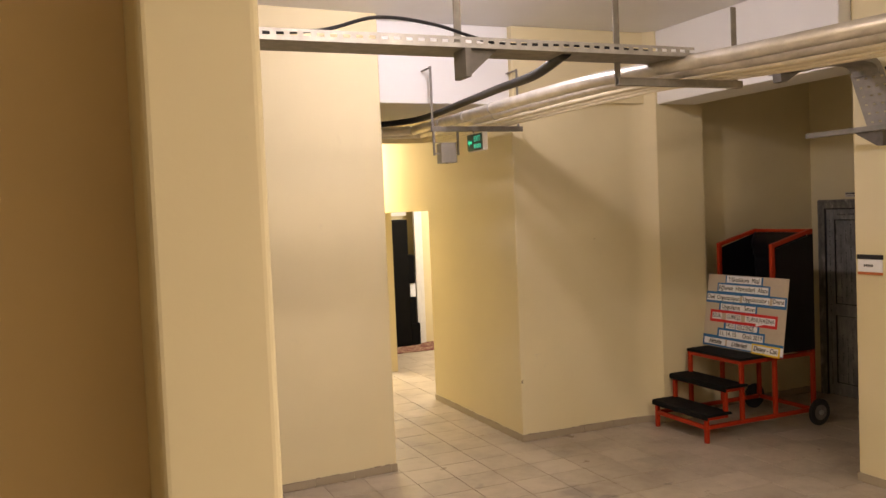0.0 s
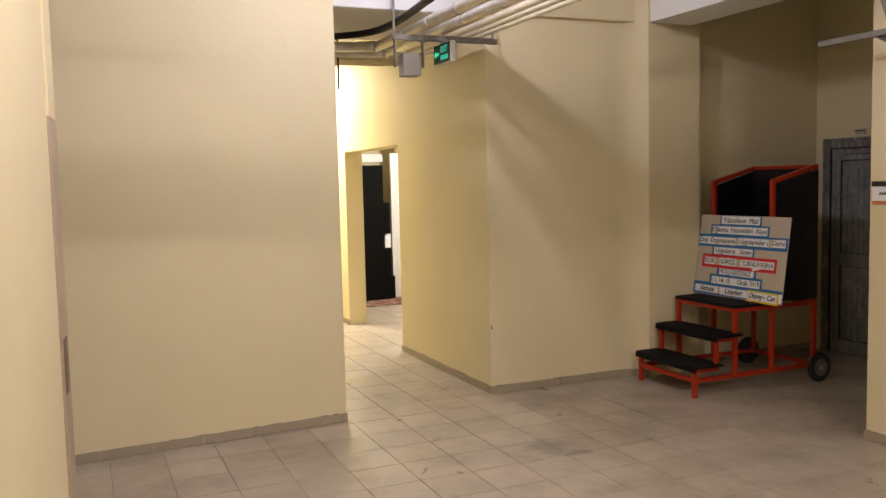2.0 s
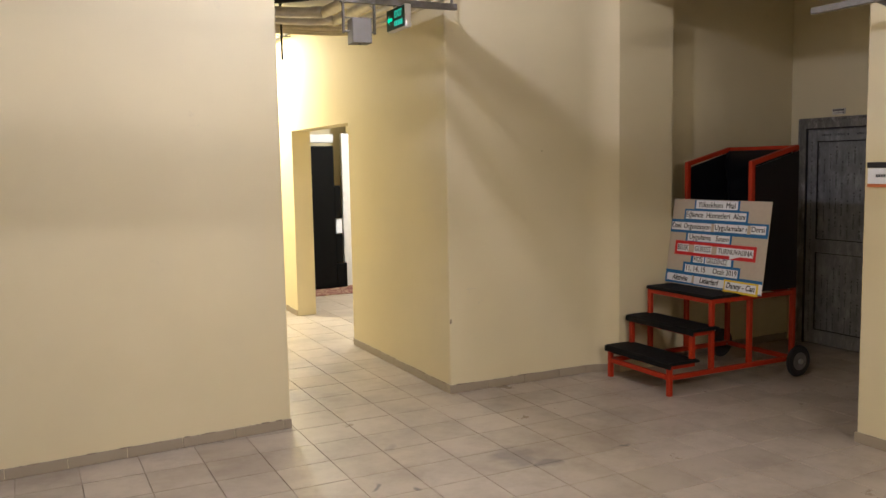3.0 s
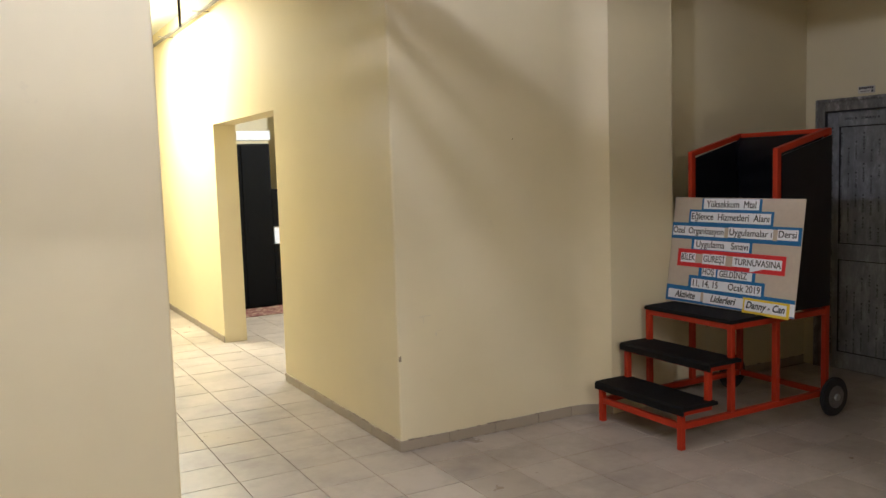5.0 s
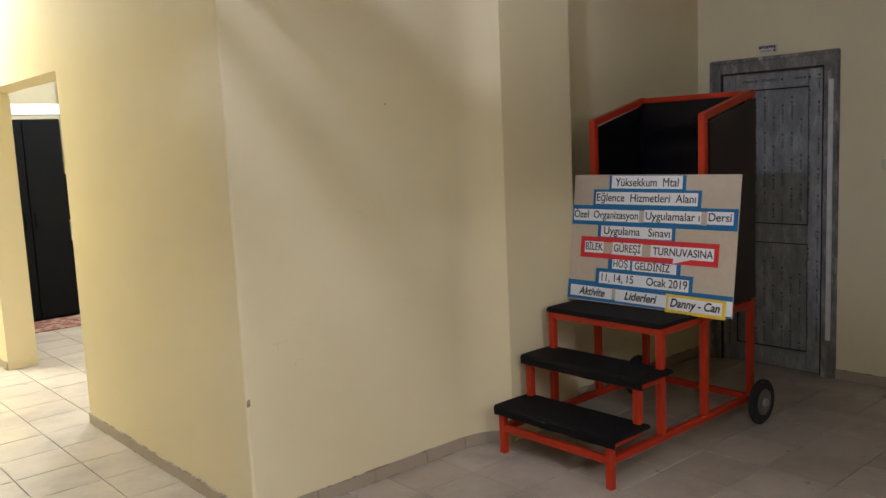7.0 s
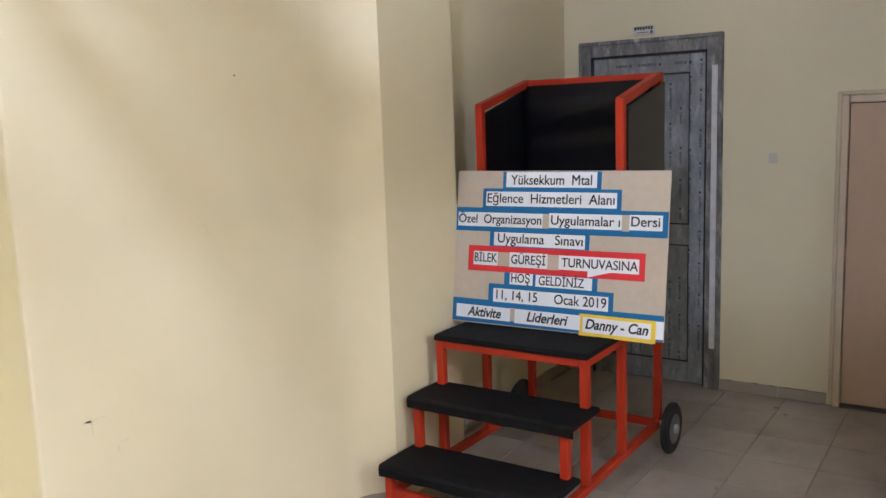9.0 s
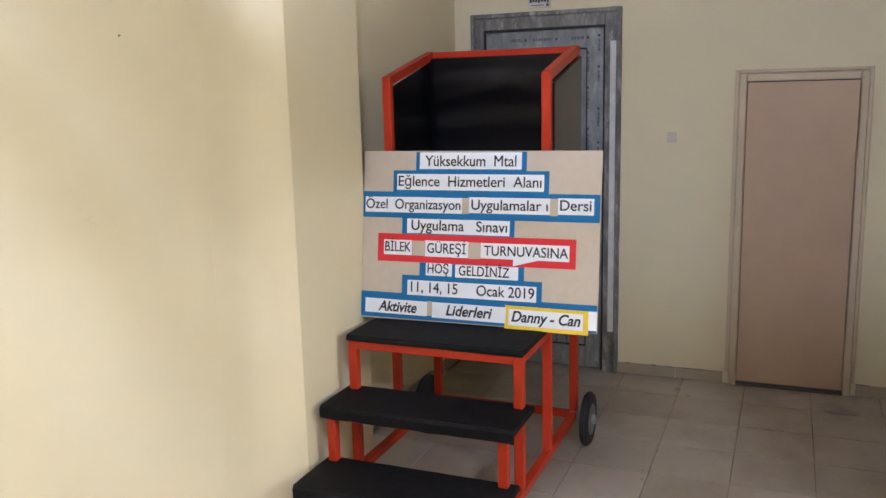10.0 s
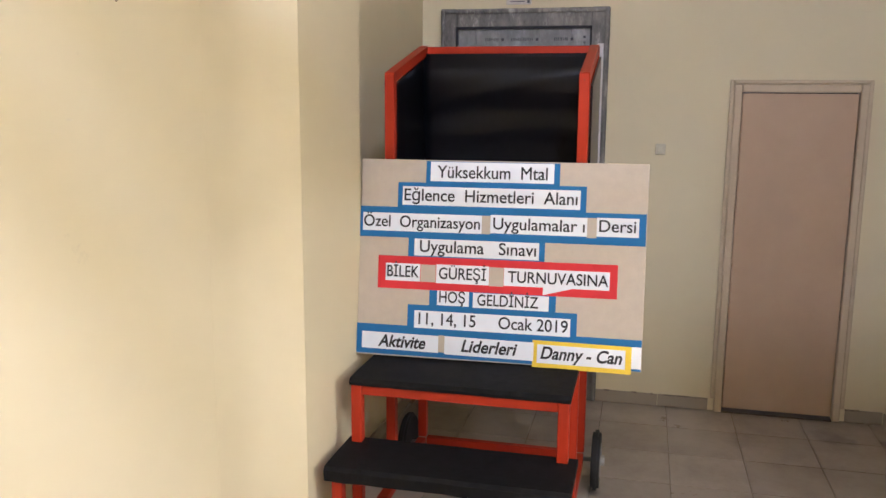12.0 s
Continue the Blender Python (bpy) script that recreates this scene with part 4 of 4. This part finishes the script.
child("door_frame", boxes([(5.46, 5.53, 13.3, 13.36, 0, 2.2), (5.535, 5.60, 13.32, 13.38, 0, 2.2), (4.6, 5.46, 13.64, 13.7, 2.08, 2.2)], 0.006), WHITEPLASTIC, fr)
child("post", box(5.605, 7.4, 13.36, 13.5, 0, TOP - 0.002), CREAM, fr, "cream wall beside the frame")

# ---- skirting ----
def skirting(name, p0, p1, height=0.066, piece=0.33, thick=0.009):
    """A run of skirting tiles along the line p0 to p1, standing off to the line's right."""
    run = tagged(new(name), "row of beige skirting tiles along the wall foot", "skirting", "", "structure")
    a, b = Vector((*p0, 0)), Vector((*p1, 0))
    d = (b - a).normalized()
    side = Vector((d.y, -d.x, 0))
    length = (b - a).length
    rnd = random.Random(len(name) + int(length * 100))
    s = 0.0
    while s < length - 0.01:
        e = min(s + piece, length)
        bm = box(s + 0.002, e - 0.002, -thick - rnd.random() * 0.0015, 0, 0.001, height - rnd.random() * 0.004, 0.0015)
        m = Matrix(((d.x, -side.x, 0, a.x), (d.y, -side.y, 0, a.y), (0, 0, 1, 0), (0, 0, 0, 1)))
        bmesh.ops.transform(bm, matrix=m, verts=bm.verts)
        part("skirting_tile", bm, SKIRT, run)
        s = e
    joint = bmesh.new()
    for low, tall in ((0.0003, 0.005), (height - 0.004, 0.006)):
        s = 0.0
        while s < length - 0.02:
            e = min(s + rnd.uniform(0.008, 0.07), length)
            if rnd.random() < 0.62:
                box(s, e, -thick - 0.0022, -0.0005, low, low + tall * rnd.uniform(0.15, 1.0) ** 1.5, bm=joint)
            s = e + rnd.uniform(0.0, 0.03)
    m = Matrix(((d.x, -side.x, 0, a.x), (d.y, -side.y, 0, a.y), (0, 0, 1, 0), (0, 0, 0, 1)))
    bmesh.ops.transform(joint, matrix=m, verts=joint.verts)
    part("dirty_joint", joint, DIRT, run)
    return run


skirting("baseboard_a", (-0.5, 6.9622), (2.845, 7.2))
skirting("baseboard_b", (4.13, 7.4), (5.385, 7.4))
curved = tagged(new("baseboard_splay"), "beige skirting tile bent round the splayed plaster", "skirting", "", "structure")
part("skirting_tile", prism(hollow_line(3, 0.009) + hollow_line(3, -0.004)[::-1], 0.001, 0.064), SKIRT, curved)
skirting("baseboard_c", (4.14, 9.45), (4.14, 7.392))
skirting("baseboard_d", (4.14, 16.2), (4.14, 11.30))
skirting("baseboard_e", (6.2, 7.49), (7.81, 7.49))
skirting("baseboard_f", (7.82, 6.51), (7.82, 5.92))
skirting("baseboard_g", (5.77, 5.19), (5.77, 3.0))
skirting("baseboard_h", (7.81, 5.06), (6.17, 5.06))
skirting("baseboard_i", (7.82, 5.25), (7.82, 5.07))

# ---- chips and scuffs ----
MARK = plain("dark_scuff", (0.27, 0.21, 0.13), 0.8, 0, 0.4, 60)
FAINT = plain("grey_scuff", (0.655, 0.575, 0.385), 0.8, 0, 0.1, 60)


def mark(owner, centre, normal, wide, high, mat, seed):
    """A small ragged patch a hair proud of the plaster."""
    rnd = random.Random(seed)
    bm = bmesh.new()
    nrm = Vector(normal)
    side = Vector((0, 0, 1)).cross(nrm).normalized()
    ring = []
    for k in range(11):
        a = k * math.tau / 11
        r = rnd.uniform(0.55, 1.0)
        ring.append(Vector(centre) + side * math.cos(a) * r * wide / 2 + Vector((0, 0, 1)) * math.sin(a) * r * high / 2)
    lo = [bm.verts.new(p - nrm * 0.001) for p in ring]
    hi = [bm.verts.new(p + nrm * 0.0003) for p in ring]
    bm.faces.new(hi)
    for k in range(11):
        bm.faces.new((lo[k], lo[(k + 1) % 11], hi[(k + 1) % 11], hi[k]))
    return child("scuff", bm, mat, owner)


mark(wall_b, (4.152, 7.40, 0.55), (0, -1, 0), 0.022, 0.05, MARK, 1)
mark(wall_b, (4.975, 7.40, 1.815), (0, -1, 0), 0.012, 0.010, MARK, 20)
for k, (x, z, w, h) in enumerate(((4.325, 0.787, 0.11, 0.010), (4.300, 0.784, 0.045, 0.014), (4.314, 0.763, 0.010, 0.045), (4.42, 0.690, 0.05, 0.007), (4.395, 0.670, 0.012, 0.03), (4.80, 1.57, 0.03, 0.006))):
    mark(wall_b, (x, 7.40, z), (0, -1, 0), w, h, FAINT, 30 + k)
mark(wall_b, (4.14, 8.9, 0.62), (-1, 0, 0), 0.02, 0.04, FAINT, 50)

# ---- floor tiles ----
PITCH, X0, Y0 = 0.333, 2.862, 7.132
mesh_bm = bmesh.new()
h = PITCH / 2 - 0.0017
low = [mesh_bm.verts.new((sx * h, sy * h, -0.006)) for sx, sy in ((-1, -1), (1, -1), (1, 1), (-1, 1))]
high = [mesh_bm.verts.new((sx * (h - 0.0015), sy * (h - 0.0015), 0)) for sx, sy in ((-1, -1), (1, -1), (1, 1), (-1, 1))]
mesh_bm.faces.new(high)
for i in range(4):
    mesh_bm.faces.new((low[i], low[(i + 1) % 4], high[(i + 1) % 4], high[i]))
tile_mesh = bpy.data.meshes.new("floor_tile")
mesh_bm.to_mesh(tile_mesh)
mesh_bm.free()
tile_mesh.materials.append(TILE)
rest_v, rest_f = [], []
count = 0
rnd = random.Random(11)
for i in range(-19, 16):
    for j in range(-34, 28):
        cx, cy = X0 + (i + 0.5) * PITCH, Y0 + (j + 0.5) * PITCH
        if not (-3.2 < cx < 8.0 and -4.0 < cy < 16.2) or (cy > 7.6 and not 2.7 < cx < 7.6):
            continue
        dz = -0.0002 - rnd.random() * 0.0012
        if 1.0 < cx < 7.0 and 5.2 < cy < 10.5 and (cy < 7.5 or 2.8 < cx < 4.2) and count < 300:
            ob = new("floor_tile", tile_mesh)
            ob.parent = floor
            ob.location = (cx, cy, dz)
            ob.rotation_euler = (rnd.uniform(-1, 1) * 0.0016, rnd.uniform(-1, 1) * 0.0016, 0)
            count += 1
        else:
            n = len(rest_v)
            for vert in tile_mesh.vertices:
                rest_v.append((cx + vert.co.x, cy + vert.co.y, vert.co.z + dz))
            for poly in tile_mesh.polygons:
                rest_f.append([n + k for k in poly.vertices])
me = bpy.data.meshes.new("floor_tiles")
me.from_pydata(rest_v, [], rest_f)
me.materials.append(TILE)
rest = new("floor_tiles", me)
rest.parent = floor
tagged(rest, "beige glazed floor tiles with dark joints", "", "", "stuff")
